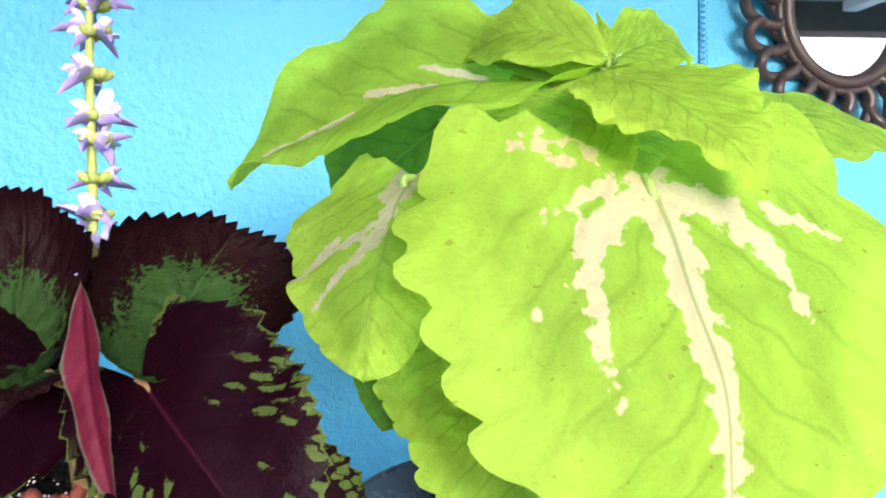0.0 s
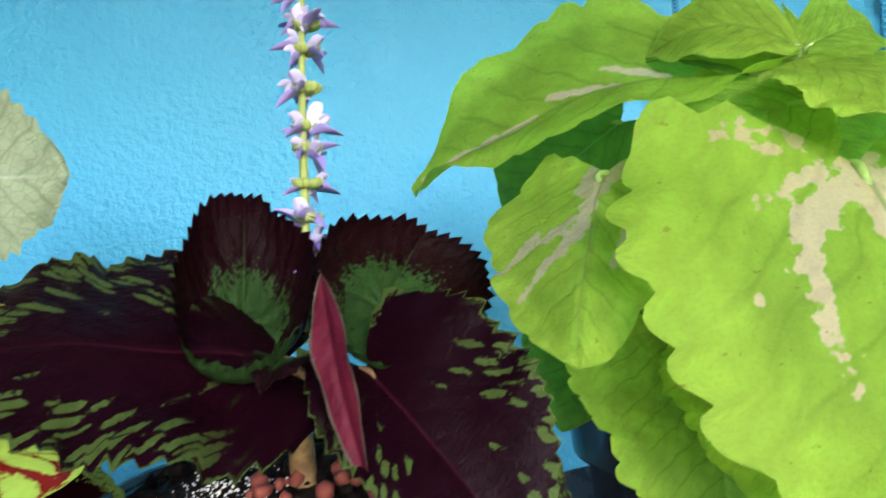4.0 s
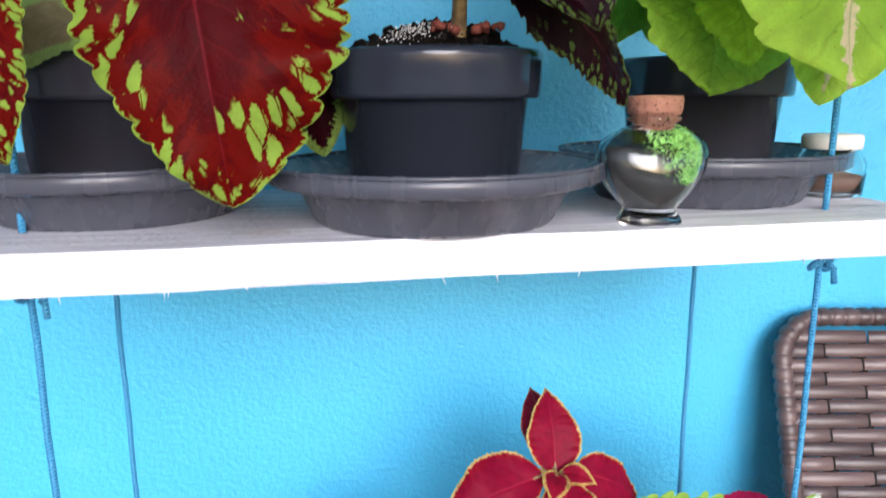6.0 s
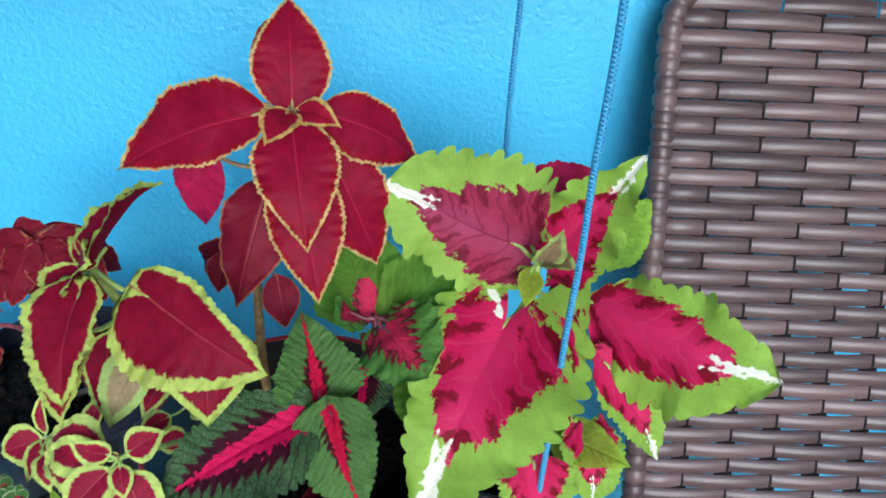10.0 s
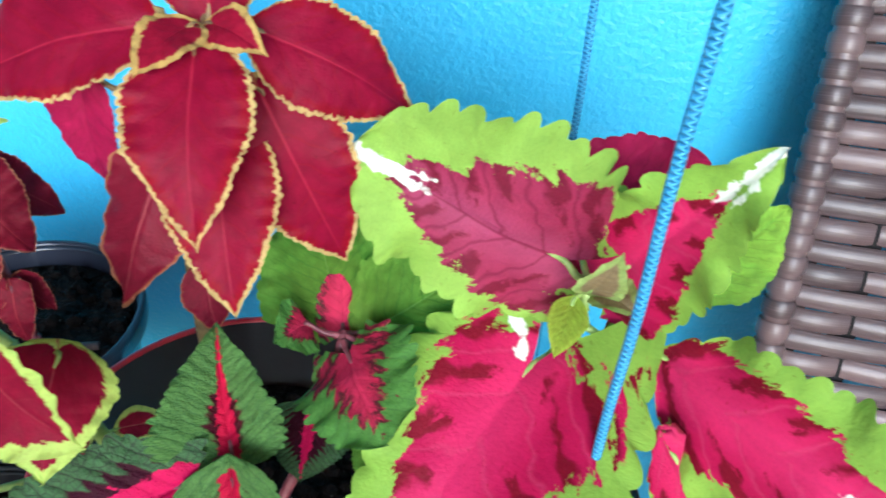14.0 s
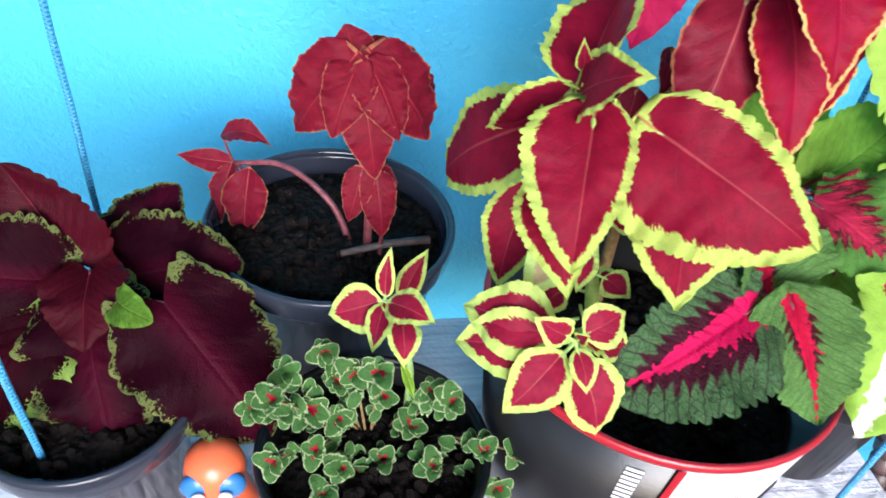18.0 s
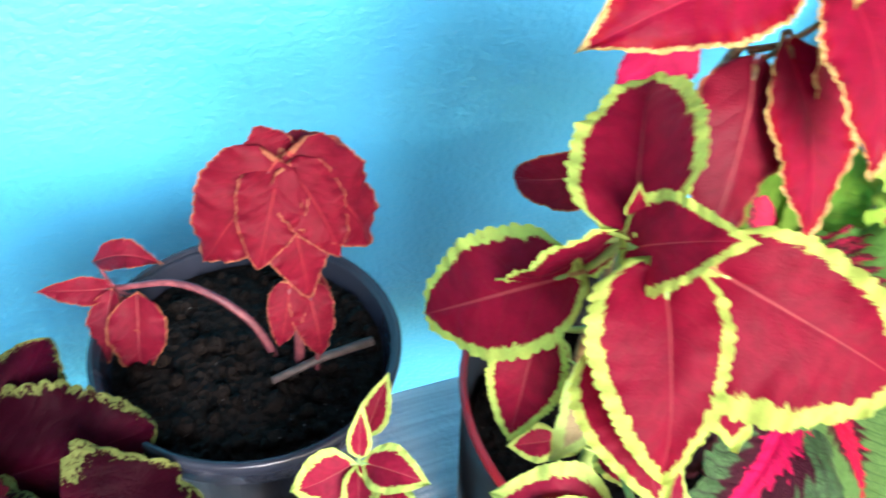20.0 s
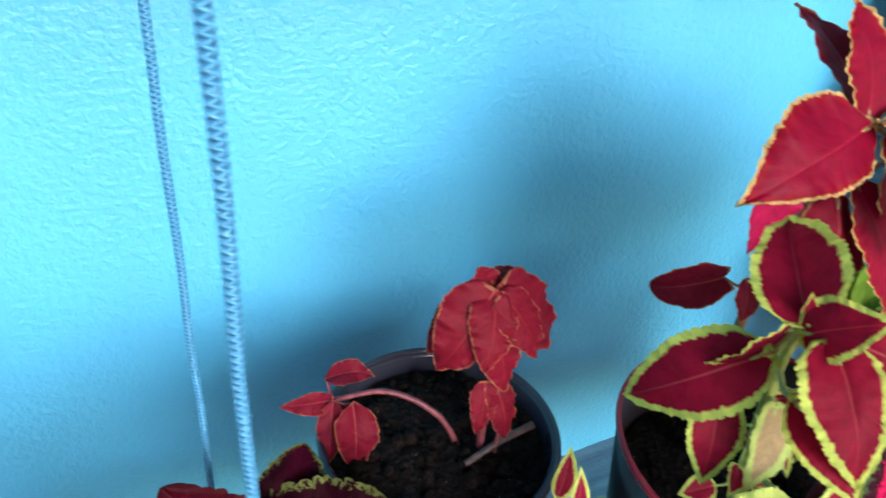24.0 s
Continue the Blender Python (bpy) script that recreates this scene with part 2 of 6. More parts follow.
def leaf_material(name, centre, border, th, amp, soft=0.03, inner=None, inner_w=0.2, rim_w=0.05,
                  midrib=None, mid_w=0.012, net=None, net_f=0.6, veins=8.0, bump=0.5, rough=0.5, back=0.25,
                  lobes=0.0, strokes=None, stroke_col=None, stroke_jag=0.03, grain=0.24, spots=0.0, glow=None, cells=0.0,
                  cell_from=-0.5, cell_e=0.6, speck=0.0, base_open=0.0, fingers=False, tip_open=0.0, jag=0.0, jag_f=1.2, vein_col=None, vein_f=0.25, spec=0.11):
    n = Nodes(name)
    x, y, e = n.xyz(n.attr("leaf"))
    r = n.rand()
    r40 = n.m("MULTIPLY", r, 40.0)
    flat = n.vec(x, y, r40)
    ax = n.m("ABSOLUTE", x)
    warp = n.m("SUBTRACT", n.noise(flat, 6.0, 2), 0.5)
    q = n.m("ADD", n.m("SUBTRACT", n.m("MULTIPLY", y, veins), n.m("MULTIPLY", ax, veins * 0.9)), n.m("MULTIPLY", warp, 0.9))
    side = n.m("MULTIPLY", n.m("SIGN", x), 3.7)
    q = n.m("ADD", q, n.m("MULTIPLY", side, 0.11))
    along, _, _ = n.xyz(n.attr("rim"))                      # counts the teeth of the margin
    along = n.m("ADD", along, n.m("MULTIPLY", side, 4.3))
    rag = n.noise(n.vec(n.m("MULTIPLY", q, 1.6), n.m("MULTIPLY", ax, 7.0), n.m("ADD", side, r40)), 1.3, 4, 0.62)
    fine = n.noise(flat, 55.0, 4, 0.65)
    wave = n.m("PINGPONG", q, 0.5)            # 0 on a side vein, 0.5 between
    e2 = n.m("ADD", e, n.m("MULTIPLY", n.m("SUBTRACT", rag, 0.5), 2.0 * amp))
    e2 = n.m("ADD", e2, n.m("MULTIPLY", n.m("SUBTRACT", fine, 0.5), 0.6 * amp + 2.2 * speck))
    if jag:
        tooth = n.noise(n.vec(n.m("MULTIPLY", along, jag_f), n.m("MULTIPLY", e, 5.0), r40), 1.0, 3, 0.75)
        e2 = n.m("ADD", e2, n.m("MULTIPLY", n.m("SUBTRACT", tooth, 0.5), 2.0 * jag))
    if lobes:
        near = n.step(e, th + 0.45, th)
        e2 = n.m("SUBTRACT", e2, n.m("MULTIPLY", n.m("MULTIPLY", n.m("SUBTRACT", wave, 0.25), lobes), n.m("MULTIPLY", near, n.m("MULTIPLY", rag, 1.6))))
    if base_open:
        e2 = n.m("ADD", e2, n.m("MULTIPLY", n.step(y, 0.42, 0.0), base_open))
    if tip_open:
        e2 = n.m("SUBTRACT", e2, n.m("MULTIPLY", n.step(y, 0.30, 0.95), tip_open))
    mask = n.step(e2, th - soft, th + soft)
    var = n.noise(flat, 8.0, 4)
    cc = n.mix(n.m("MULTIPLY", var, 0.9), tuple(v * (1 - grain * 1.8) for v in centre), tuple(min(1, v * (1 + grain * 1.2)) for v in centre))
    bb = n.mix(var, tuple(v * (1 - grain) for v in border), tuple(min(1, v * (1 + grain)) for v in border))
    if glow:
        cc = n.mix(n.m("MULTIPLY", n.step(ax, 0.18, 0.0), 0.7), cc, glow)
    if inner:
        blot = n.step(n.m("ADD", wave, n.m("MULTIPLY", n.m("SUBTRACT", var, 0.5), 0.8)), 0.22, 0.38) if fingers else n.step(n.m("ADD", rag, n.m("MULTIPLY", n.m("SUBTRACT", var, 0.5), 0.5)), 0.40, 0.52)
        band = n.m("MULTIPLY", n.step(n.m("ADD", e2, n.m("MULTIPLY", n.m("SUBTRACT", rag, 0.5), amp)), th + inner_w + 0.12, th + inner_w), n.m("ADD", 0.05 if fingers else 0.25, n.m("MULTIPLY", blot, 0.85 if fingers else 0.7)))
        cc = n.mix(band, cc, inner)
    if vein_col:
        cc = n.mix(n.m("MULTIPLY", n.m("MULTIPLY", n.step(wave, 0.09, 0.0), n.step(e, 0.05, 0.4)), vein_f), cc, vein_col)
    if net:
        line = n.m("MAXIMUM", n.step(wave, 0.10, 0.0), n.m("MULTIPLY", n.step(n.voro(n.vec(x, y, 0.0), 24.0, "DISTANCE_TO_EDGE"), 0.09, 0.0), 0.8))
        bb = n.mix(n.m("MULTIPLY", line, net_f), bb, net)
    if cells:
        cv = n.vec(n.m("MULTIPLY", along, cells), n.m("ADD", n.m("MULTIPLY", e, cell_e), n.m("MULTIPLY", warp, 0.8)), n.m("MULTIPLY", r, 9.0))
        island = n.t.nodes.new("ShaderNodeTexVoronoi")
        n.put(island.inputs["Vector"], cv)
        island.inputs["Scale"].default_value = 1.0
        island.inputs["Randomness"].default_value = 0.85
        lot = n.xyz(island.outputs["Color"])[0]
        gap = n.step(n.m("ADD", n.voro(cv, 1.0, "DISTANCE_TO_EDGE"), n.m("MULTIPLY", n.m("SUBTRACT", fine, 0.5), 0.20)), 0.025, 0.055)
        gap = n.m("MULTIPLY", gap, n.step(n.m("ADD", island.outputs["Distance"], n.m("MULTIPLY", n.m("SUBTRACT", fine, 0.5), 0.60)), 0.50, 0.42))
        small = n.step(n.m("SUBTRACT", n.m("MULTIPLY", lot, th * 2.3), e2), -0.02, 0.03)
        green = n.m("MULTIPLY", n.m("MULTIPLY", gap, small), n.step(y, cell_from, cell_from + 0.25))
        edge = n.step(n.m("ADD", e, n.m("MULTIPLY", n.m("SUBTRACT", fine, 0.5), 0.12)), rim_w * 1.6, rim_w * 0.8)
        mask = n.m("SUBTRACT", 1.0, n.m("MAXIMUM", green, edge))
    if spots:
        bb = n.mix(n.m("MULTIPLY", n.step(fine, 0.54, 0.62), spots), bb, centre)
    col = n.mix(mask, bb, cc)
    if strokes:
        spiky = n.m("MULTIPLY", n.m("SUBTRACT", n.noise(flat, 22.0, 2, 0.5), 0.5), stroke_jag * 2.6)
        best = None
        for seg in strokes:
            s = stroke(n, x, y, seg)
            best = s if best is None else n.m("MINIMUM", best, s)
        col = n.mix(n.step(n.m("ADD", best, spiky), 0.006, -0.004), col, stroke_col)
    if midrib:
        m_line = n.m("MULTIPLY", n.step(n.m("ADD", ax, n.m("MULTIPLY", y, mid_w * 0.6)), mid_w, mid_w * 0.25), n.step(y, 0.99, 0.8))
        s_line = n.m("MULTIPLY", n.m("MULTIPLY", n.step(wave, 0.05, 0.0), n.step(e, 0.1, 0.5)), 0.05)
        col = n.mix(n.m("MULTIPLY", n.m("MAXIMUM", m_line, s_line), 0.7), col, midrib)
    # fine mottling of the tissue
    col = n.mix(n.m("MULTIPLY", n.step(n.noise(flat, 90.0, 3, 0.6), 0.42, 0.70), 0.18), col, n.mix(1.0, col, (0.55, 0.55, 0.55), "MULTIPLY"))
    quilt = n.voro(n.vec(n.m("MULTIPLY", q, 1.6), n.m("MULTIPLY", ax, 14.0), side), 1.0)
    # shade painted into the colour: darker creases round quilted bumps and side veins
    crease_shade = n.m("MAXIMUM", n.step(quilt, 0.30, 0.80), n.step(wave, 0.16, 0.02))
    col = n.mix(n.m("MULTIPLY", crease_shade, 0.20), col, n.mix(1.0, col, (0.50, 0.46, 0.48), "MULTIPLY"))
    blem = n.m("MULTIPLY", n.step(n.noise(flat, 38.0, 2, 0.5), 0.70, 0.74), 0.55)
    col = n.mix(blem, col, n.mix(1.0, col, (0.62, 0.42, 0.36), "MULTIPLY"))
    hgt = n.m("ADD", n.m("MULTIPLY", n.m("POWER", n.m("MULTIPLY", wave, 2.0), 0.6), 0.35), n.m("MULTIPLY", n.noise(flat, 70.0, 3), 0.8))
    hgt = n.m("SUBTRACT", hgt, n.m("MULTIPLY", quilt, 0.7))
    hgt = n.m("ADD", hgt, n.m("MULTIPLY", n.step(ax, 0.03, 0.0), -0.8))
    nrm = n.bump(hgt, bump * 0.55, 0.0016)
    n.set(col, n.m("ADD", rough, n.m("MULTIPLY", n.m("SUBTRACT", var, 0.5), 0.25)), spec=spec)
    tr = n.t.nodes.new("ShaderNodeBsdfTranslucent")
    n.put(tr.inputs[0], n.mix(0.5, col, n.mix(1.0, col, (1.0, 0.9, 0.55), "MULTIPLY")))
    n.t.links.new(nrm, tr.inputs["Normal"])
    mx = n.t.nodes.new("ShaderNodeMixShader")
    mx.inputs[0].default_value = back
    n.t.links.new(n.bsdf.outputs[0], mx.inputs[1])
    n.t.links.new(tr.outputs[0], mx.inputs[2])
    n.t.links.new(mx.outputs[0], n.out.inputs[0])
    return n.mat


CREAM, WHITE_PATCH = (0.90, 0.78, 0.50), (0.86, 0.88, 0.74)
# strokes: x0, y0, half width, x1, y1, half width (in leaf lengths)
BIG_CREAM = ((0.0, 0.0, 0.045, 0.0, 0.20, 0.052), (0.0, 0.20, 0.052, 0.0, 0.50, 0.036), (0.0, 0.50, 0.036, 0.0, 1.0, 0.006), (0.02, 0.04, 0.046, 0.20, 0.14, 0.036), (0.20, 0.14, 0.036, 0.235, 0.24, 0.032), (0.235, 0.24, 0.028, 0.22, 0.43, 0.012),
             (0.22, 0.475, 0.012, 0.22, 0.50, 0.006), (-0.02, 0.05, 0.042, -0.17, 0.10, 0.040), (-0.17, 0.10, 0.040, -0.25, 0.22, 0.032), (-0.25, 0.22, 0.028, -0.30, 0.38, 0.004), (-0.29, 0.10, 0.026, -0.48, 0.19, 0.002),
             (0.07, 0.01, 0.024, 0.28, 0.09, 0.010), (0.12, -0.07, 0.020, 0.23, -0.04, 0.004), (0.15, -0.11, 0.018, 0.33, -0.10, 0.010), (0.36, 0.30, 0.006, 0.37, 0.31, 0.004))
PALE_BASE = ((0.0, -0.02, 0.10, 0.05, 0.13, 0.075), (0.0, 0.13, 0.040, 0.05, 0.37, 0.040), (0.05, 0.37, 0.040, 0.29, 0.73, 0.006), (-0.15, 0.30, 0.030, -0.10, 0.58, 0.006), (0.26, 0.40, 0.030, 0.40, 0.58, 0.020), (0.06, 0.30, 0.02, 0.28, 0.46, 0.012))
STREAKS = ((0.0, 0.60, 0.013, 0.0, 0.95, 0.005), (0.0, 0.36, 0.010, 0.05, 0.54, 0.015), (0.01, 0.24, 0.013, 0.09, 0.38, 0.010))
NEAR_TIP = ((0.09, 0.42, 0.030, 0.07, 0.68, 0.006), (-0.05, 0.62, 0.034, 0.0, 0.93, 0.008), (0.02, 0.10, 0.020, 0.04, 0.30, 0.004))
TIP = ((0.0, 0.66, 0.004, 0.0, 0.86, 0.024), (0.0, 0.86, 0.024, 0.0, 1.0, 0.012), (0.06, 0.62, -0.006, 0.02, 0.85, 0.012))
WIDE_TIP = ((0.0, 0.64, 0.004, 0.0, 0.86, 0.036), (0.0, 0.86, 0.036, 0.0, 1.0, 0.020), (0.07, 0.60, -0.006, 0.02, 0.85, 0.020))
TIP_AND_BASE = WIDE_TIP + ((0.03, -0.01, 0.010, 0.17, -0.16, 0.030), (0.17, -0.16, 0.030, 0.33, -0.25, 0.012))
RAYS = ((0.0, 0.0, 0.105, 0.0, 0.50, 0.060), (0.0, 0.50, 0.060, 0.0, 0.93, 0.000), (0.0, 0.12, 0.050, -0.13, 0.34, -0.012), (0.0, 0.12, 0.050, 0.13, 0.34, -0.012), (0.0, 0.30, 0.042, -0.10, 0.52, -0.012), (0.0, 0.30, 0.042, 0.10, 0.52, -0.012), (0.0, 0.02, 0.030, -0.13, 0.18, -0.012), (0.0, 0.02, 0.030, 0.13, 0.18, -0.012))
MIDRAY = ((0.0, 0.0, 0.085, 0.0, 0.55, 0.030), (0.0, 0.55, 0.030, 0.0, 0.95, 0.004), (0.0, 0.20, 0.03, 0.10, 0.42, -0.01), (0.0, 0.20, 0.03, -0.10, 0.42, -0.01))
LM = {
    "red_gold": leaf_material("crimson_leaf_gold_edge", (0.25, 0.003, 0.028), (0.54, 0.39, 0.14), 0.072, 0.03, 0.015, inner=(0.25, 0.003, 0.014), inner_w=0.10, midrib=(0.40, 0.018, 0.05), vein_col=(0.27, 0.003, 0.016), vein_f=0.5, bump=0.4, veins=7, jag=0.11, jag_f=1.5, spots=0.12),
    "red_lime": leaf_material("wine_red_leaf_lime_edge", (0.28, 0.006, 0.032), (0.54, 0.69, 0.14), 0.19, 0.04, 0.015, midrib=(0.44, 0.08, 0.09), vein_col=(0.40, 0.05, 0.06), vein_f=0.08, spots=0.10, bump=0.4, veins=7, jag=0.15, jag_f=1.5, back=0.45),
    "red_lime_small": leaf_material("young_wine_red_leaf_lime_edge", (0.27, 0.009, 0.038), (0.50, 0.64, 0.15), 0.30, 0.06, 0.015, midrib=(0.45, 0.14, 0.12), vein_f=0.1, bump=0.4, veins=7, jag=0.22, jag_f=1.2),
    "gold_young": leaf_material("young_crimson_leaf_wide_gold_edge", (0.30, 0.006, 0.030), (0.52, 0.36, 0.10), 0.24, 0.06, 0.02, bump=0.4, veins=7, jag=0.2, jag_f=0.9),
    "lime_pale": leaf_material("lime_leaf_pale_base", (0.471, 0.732, 0.073), (0.527, 0.793, 0.085), 0.25, 0.12, 0.1, strokes=PALE_BASE, stroke_col=(0.74, 0.68, 0.46), midrib=(0.36, 0.46, 0.12), vein_col=(0.24, 0.42, 0.03), vein_f=0.34, bump=1.25, veins=7, back=0.7),
    "dark_pink": leaf_material("dark_green_leaf_pink_heart", (0.045, 0.004, 0.014), (0.062, 0.128, 0.048), 0.46, 0.16, 0.05, net=(0.020, 0.010, 0.018), net_f=0.75, strokes=RAYS, stroke_col=(0.56, 0.006, 0.085), stroke_jag=0.04, bump=1.7, veins=11, lobes=0.5, jag=0.10, rough=0.42),
    "mid_pink": leaf_material("mid_green_leaf_red_midrib", (0.060, 0.006, 0.012), (0.105, 0.215, 0.052), 0.72, 0.16, 0.05, net=(0.040, 0.090, 0.030), net_f=0.6, strokes=MIDRAY, stroke_col=(0.50, 0.006, 0.045), stroke_jag=0.035, bump=1.5, veins=11, lobes=0.3, jag=0.10, rough=0.42),
    "green_pink": leaf_material("green_leaf_pink_heart", (0.52, 0.022, 0.075), (0.085, 0.21, 0.034), 0.54, 0.28, 0.03, inner=(0.060, 0.014, 0.016), inner_w=0.14, net=(0.05, 0.12, 0.03), net_f=0.5, glow=(0.56, 0.03, 0.09), vein_col=(0.30, 0.01, 0.04), vein_f=0.4, base_open=0.50, bump=0.9, veins=7, lobes=0.5, jag=0.2, jag_f=0.9),
    "crimson_lime": leaf_material("crimson_leaf_lime_edge", (0.53, 0.008, 0.085), (0.27, 0.45, 0.055), 0.34, 0.20, 0.02, base_open=0.34, tip_open=0.26, fingers=True, inner=(0.15, 0.004, 0.010), inner_w=0.22, glow=(0.66, 0.03, 0.14), vein_col=(0.68, 0.07, 0.17), vein_f=0.3, strokes=TIP, stroke_col=WHITE_PATCH, bump=0.8, veins=5, speck=0.04, jag=0.24, jag_f=0.9),
    "crimson_white": leaf_material("crimson_leaf_lime_and_white_edge", (0.53, 0.008, 0.085), (0.27, 0.45, 0.055), 0.34, 0.20, 0.02, base_open=0.12, tip_open=0.26, fingers=True, inner=(0.15, 0.004, 0.010), inner_w=0.22, glow=(0.66, 0.03, 0.14), vein_col=(0.68, 0.07, 0.17), vein_f=0.3, strokes=TIP_AND_BASE, stroke_col=WHITE_PATCH, bump=0.8, veins=5, speck=0.04, jag=0.24, jag_f=0.9),
    "dusky_lime": leaf_material("dusky_pink_leaf_lime_edge", (0.34, 0.032, 0.085), (0.29, 0.46, 0.065), 0.34, 0.18, 0.02, base_open=0.24, tip_open=0.30, fingers=True, inner=(0.15, 0.010, 0.026), inner_w=0.24, glow=(0.36, 0.06, 0.13), midrib=(0.17, 0.01, 0.035), vein_col=(0.16, 0.01, 0.035), vein_f=0.5, strokes=WIDE_TIP, stroke_col=WHITE_PATCH, bump=1.0, veins=5, speck=0.04, jag=0.24, jag_f=0.9),
    "brick": leaf_material("brick_red_leaf", (0.19, 0.007, 0.022), (0.36, 0.13, 0.07), 0.035, 0.02, 0.02, midrib=(0.42, 0.05, 0.05), vein_col=(0.15, 0.005, 0.01), vein_f=0.4, bump=0.5, veins=8),
    "dull_red": leaf_material("dull_red_leaf", (0.19, 0.008, 0.025), (0.34, 0.13, 0.06), 0.05, 0.03, 0.02, midrib=(0.42, 0.10, 0.10), bump=0.6, rough=0.45, veins=8),
    "burgundy": leaf_material("burgundy_leaf_fringed", (0.018, 0.0011, 0.0055), (0.13, 0.155, 0.045), 0.065, 0.12, 0.02, glow=(0.055, 0.0014, 0.012), spec=0.04, midrib=(0.07, 0.01, 0.02), spots=0.6, speck=0.20, jag=0.16, bump=0.9, veins=9),
    "burgundy_lime": leaf_material("burgundy_leaf_lime_fringe", (0.016, 0.001, 0.004), (0.20, 0.30, 0.06), 0.22, 0.18, 0.02, glow=(0.03, 0.001, 0.005), spec=0.04, spots=0.45, speck=0.22, jag=0.12, bump=0.9, veins=9),
    "wine": leaf_material("wine_leaf", (0.055, 0.0015, 0.008), (0.05, 0.003, 0.007), 0.10, 0.08, 0.05, midrib=(0.22, 0.02, 0.03), vein_col=(0.18, 0.006, 0.03), bump=0.8, veins=9),
    "tiny": leaf_material("small_green_cream_red_leaf", (0.060, 0.150, 0.035), (0.32, 0.39, 0.20), 0.14, 0.20, 0.04, strokes=((0.0, 0.0, 0.14, 0.0, 0.40, 0.05),), stroke_col=(0.36, 0.008, 0.03), stroke_jag=0.06, bump=0.5, veins=5),
    "tiny_green": leaf_material("small_green_cream_leaf", (0.065, 0.160, 0.038), (0.27, 0.36, 0.17), 0.14, 0.2, 0.05, bump=0.5, veins=5),
    "silver": leaf_material("silver_green_quilted_leaf", (0.26, 0.30, 0.27), (0.030, 0.060, 0.030), 0.12, 0.14, 0.05, net=(0.02, 0.05, 0.025), net_f=0.6, spots=0.5, vein_col=(0.035, 0.030, 0.028), vein_f=0.8, bump=1.4, veins=9, rough=0.4, spec=0.25, jag=0.2, jag_f=0.9),
    "scarlet": leaf_material("scarlet_leaf_lime_lobes", (0.072, 0.002, 0.004), (0.24, 0.37, 0.045), 0.31, 0.10, 0.02, inner=(0.115, 0.004, 0.002), inner_w=0.20, grain=0.34, midrib=(0.17, 0.012, 0.02), vein_col=(0.15, 0.005, 0.006), vein_f=0.25, bump=0.6, veins=7, rough=0.42, cells=1.5, cell_e=4.4, cell_from=0.05, rim_w=0.014, spec=0.04),
    "purple": leaf_material("purple_leaf_green_edge", (0.0098, 0.0010, 0.0044), (0.066, 0.102, 0.022), 0.30, 0.16, 0.02, cells=1.3, cell_from=0.10, cell_e=4.6, rim_w=0.014, speck=0.06, glow=(0.010, 0.0011, 0.004), midrib=(0.045, 0.006, 0.015), vein_col=(0.022, 0.003, 0.008), bump=0.7, veins=8, rough=0.45, jag=0.10, jag_f=0.9, spec=0.08, spots=0.25),
    "purple_green": leaf_material("green_cupped_leaf_purple_edge", (0.034, 0.078, 0.018), (0.011, 0.0009, 0.0032), 0.74, 0.24, 0.03, base_open=1.0, speck=0.40, midrib=(0.05, 0.10, 0.025), mid_w=0.008, vein_col=(0.04, 0.085, 0.018), bump=1.2, veins=10, jag=0.16, spots=0.05),
    "pink_under": leaf_material("pink_leaf_underside", (0.11, 0.010, 0.026), (0.09, 0.07, 0.05), 0.10, 0.06, 0.03, bump=0.7, veins=10),
    "lime_cream": leaf_material("lime_leaf_cream_veins", (0.471, 0.744, 0.067), (0.527, 0.805, 0.079), 0.25, 0.12, 0.1, strokes=BIG_CREAM, stroke_col=CREAM, stroke_jag=0.042, midrib=(0.34, 0.44, 0.12), vein_col=(0.26, 0.48, 0.03), vein_f=0.34, bump=1.25, veins=6, back=0.7),
    "lime_streak": leaf_material("lime_leaf_cream_streaks", (0.471, 0.756, 0.067), (0.527, 0.817, 0.079), 0.25, 0.12, 0.1, strokes=STREAKS, stroke_col=CREAM, stroke_jag=0.015, midrib=(0.30, 0.50, 0.10), vein_col=(0.24, 0.46, 0.03), vein_f=0.34, bump=1.25, veins=7, back=0.7),
    "lime_tip": leaf_material("lime_leaf_pale_tip", (0.522, 0.779, 0.083), (0.564, 0.826, 0.094), 0.25, 0.12, 0.1, strokes=NEAR_TIP, stroke_col=CREAM, stroke_jag=0.02, midrib=(0.30, 0.50, 0.10), vein_col=(0.24, 0.46, 0.03), vein_f=0.34, bump=1.25, veins=7, back=0.7),
    "magenta": leaf_material("magenta_leaf", (0.40, 0.010, 0.070), (0.30, 0.010, 0.05), 0.04, 0.03, 0.02, midrib=(0.30, 0.01, 0.05), vein_col=(0.26, 0.008, 0.04), vein_f=0.4, bump=0.8, veins=6),
    "lime": leaf_material("lime_leaf", (0.510, 0.779, 0.077), (0.553, 0.826, 0.088), 0.2, 0.12, 0.1, midrib=(0.40, 0.62, 0.10), vein_col=(0.20, 0.42, 0.03), vein_f=0.34, bump=1.25, veins=8, back=0.7),
    # deeper green: shade painted into the lime plant's rear leaves, own green elsewhere
    "lime_dark": leaf_material("green_and_shaded_lime_leaf", (0.18, 0.36, 0.035), (0.21, 0.40, 0.045), 0.2, 0.12, 0.1, midrib=(0.25, 0.46, 0.08), vein_col=(0.09, 0.25, 0.03), vein_f=0.55, bump=1.25, veins=8, back=0.6),
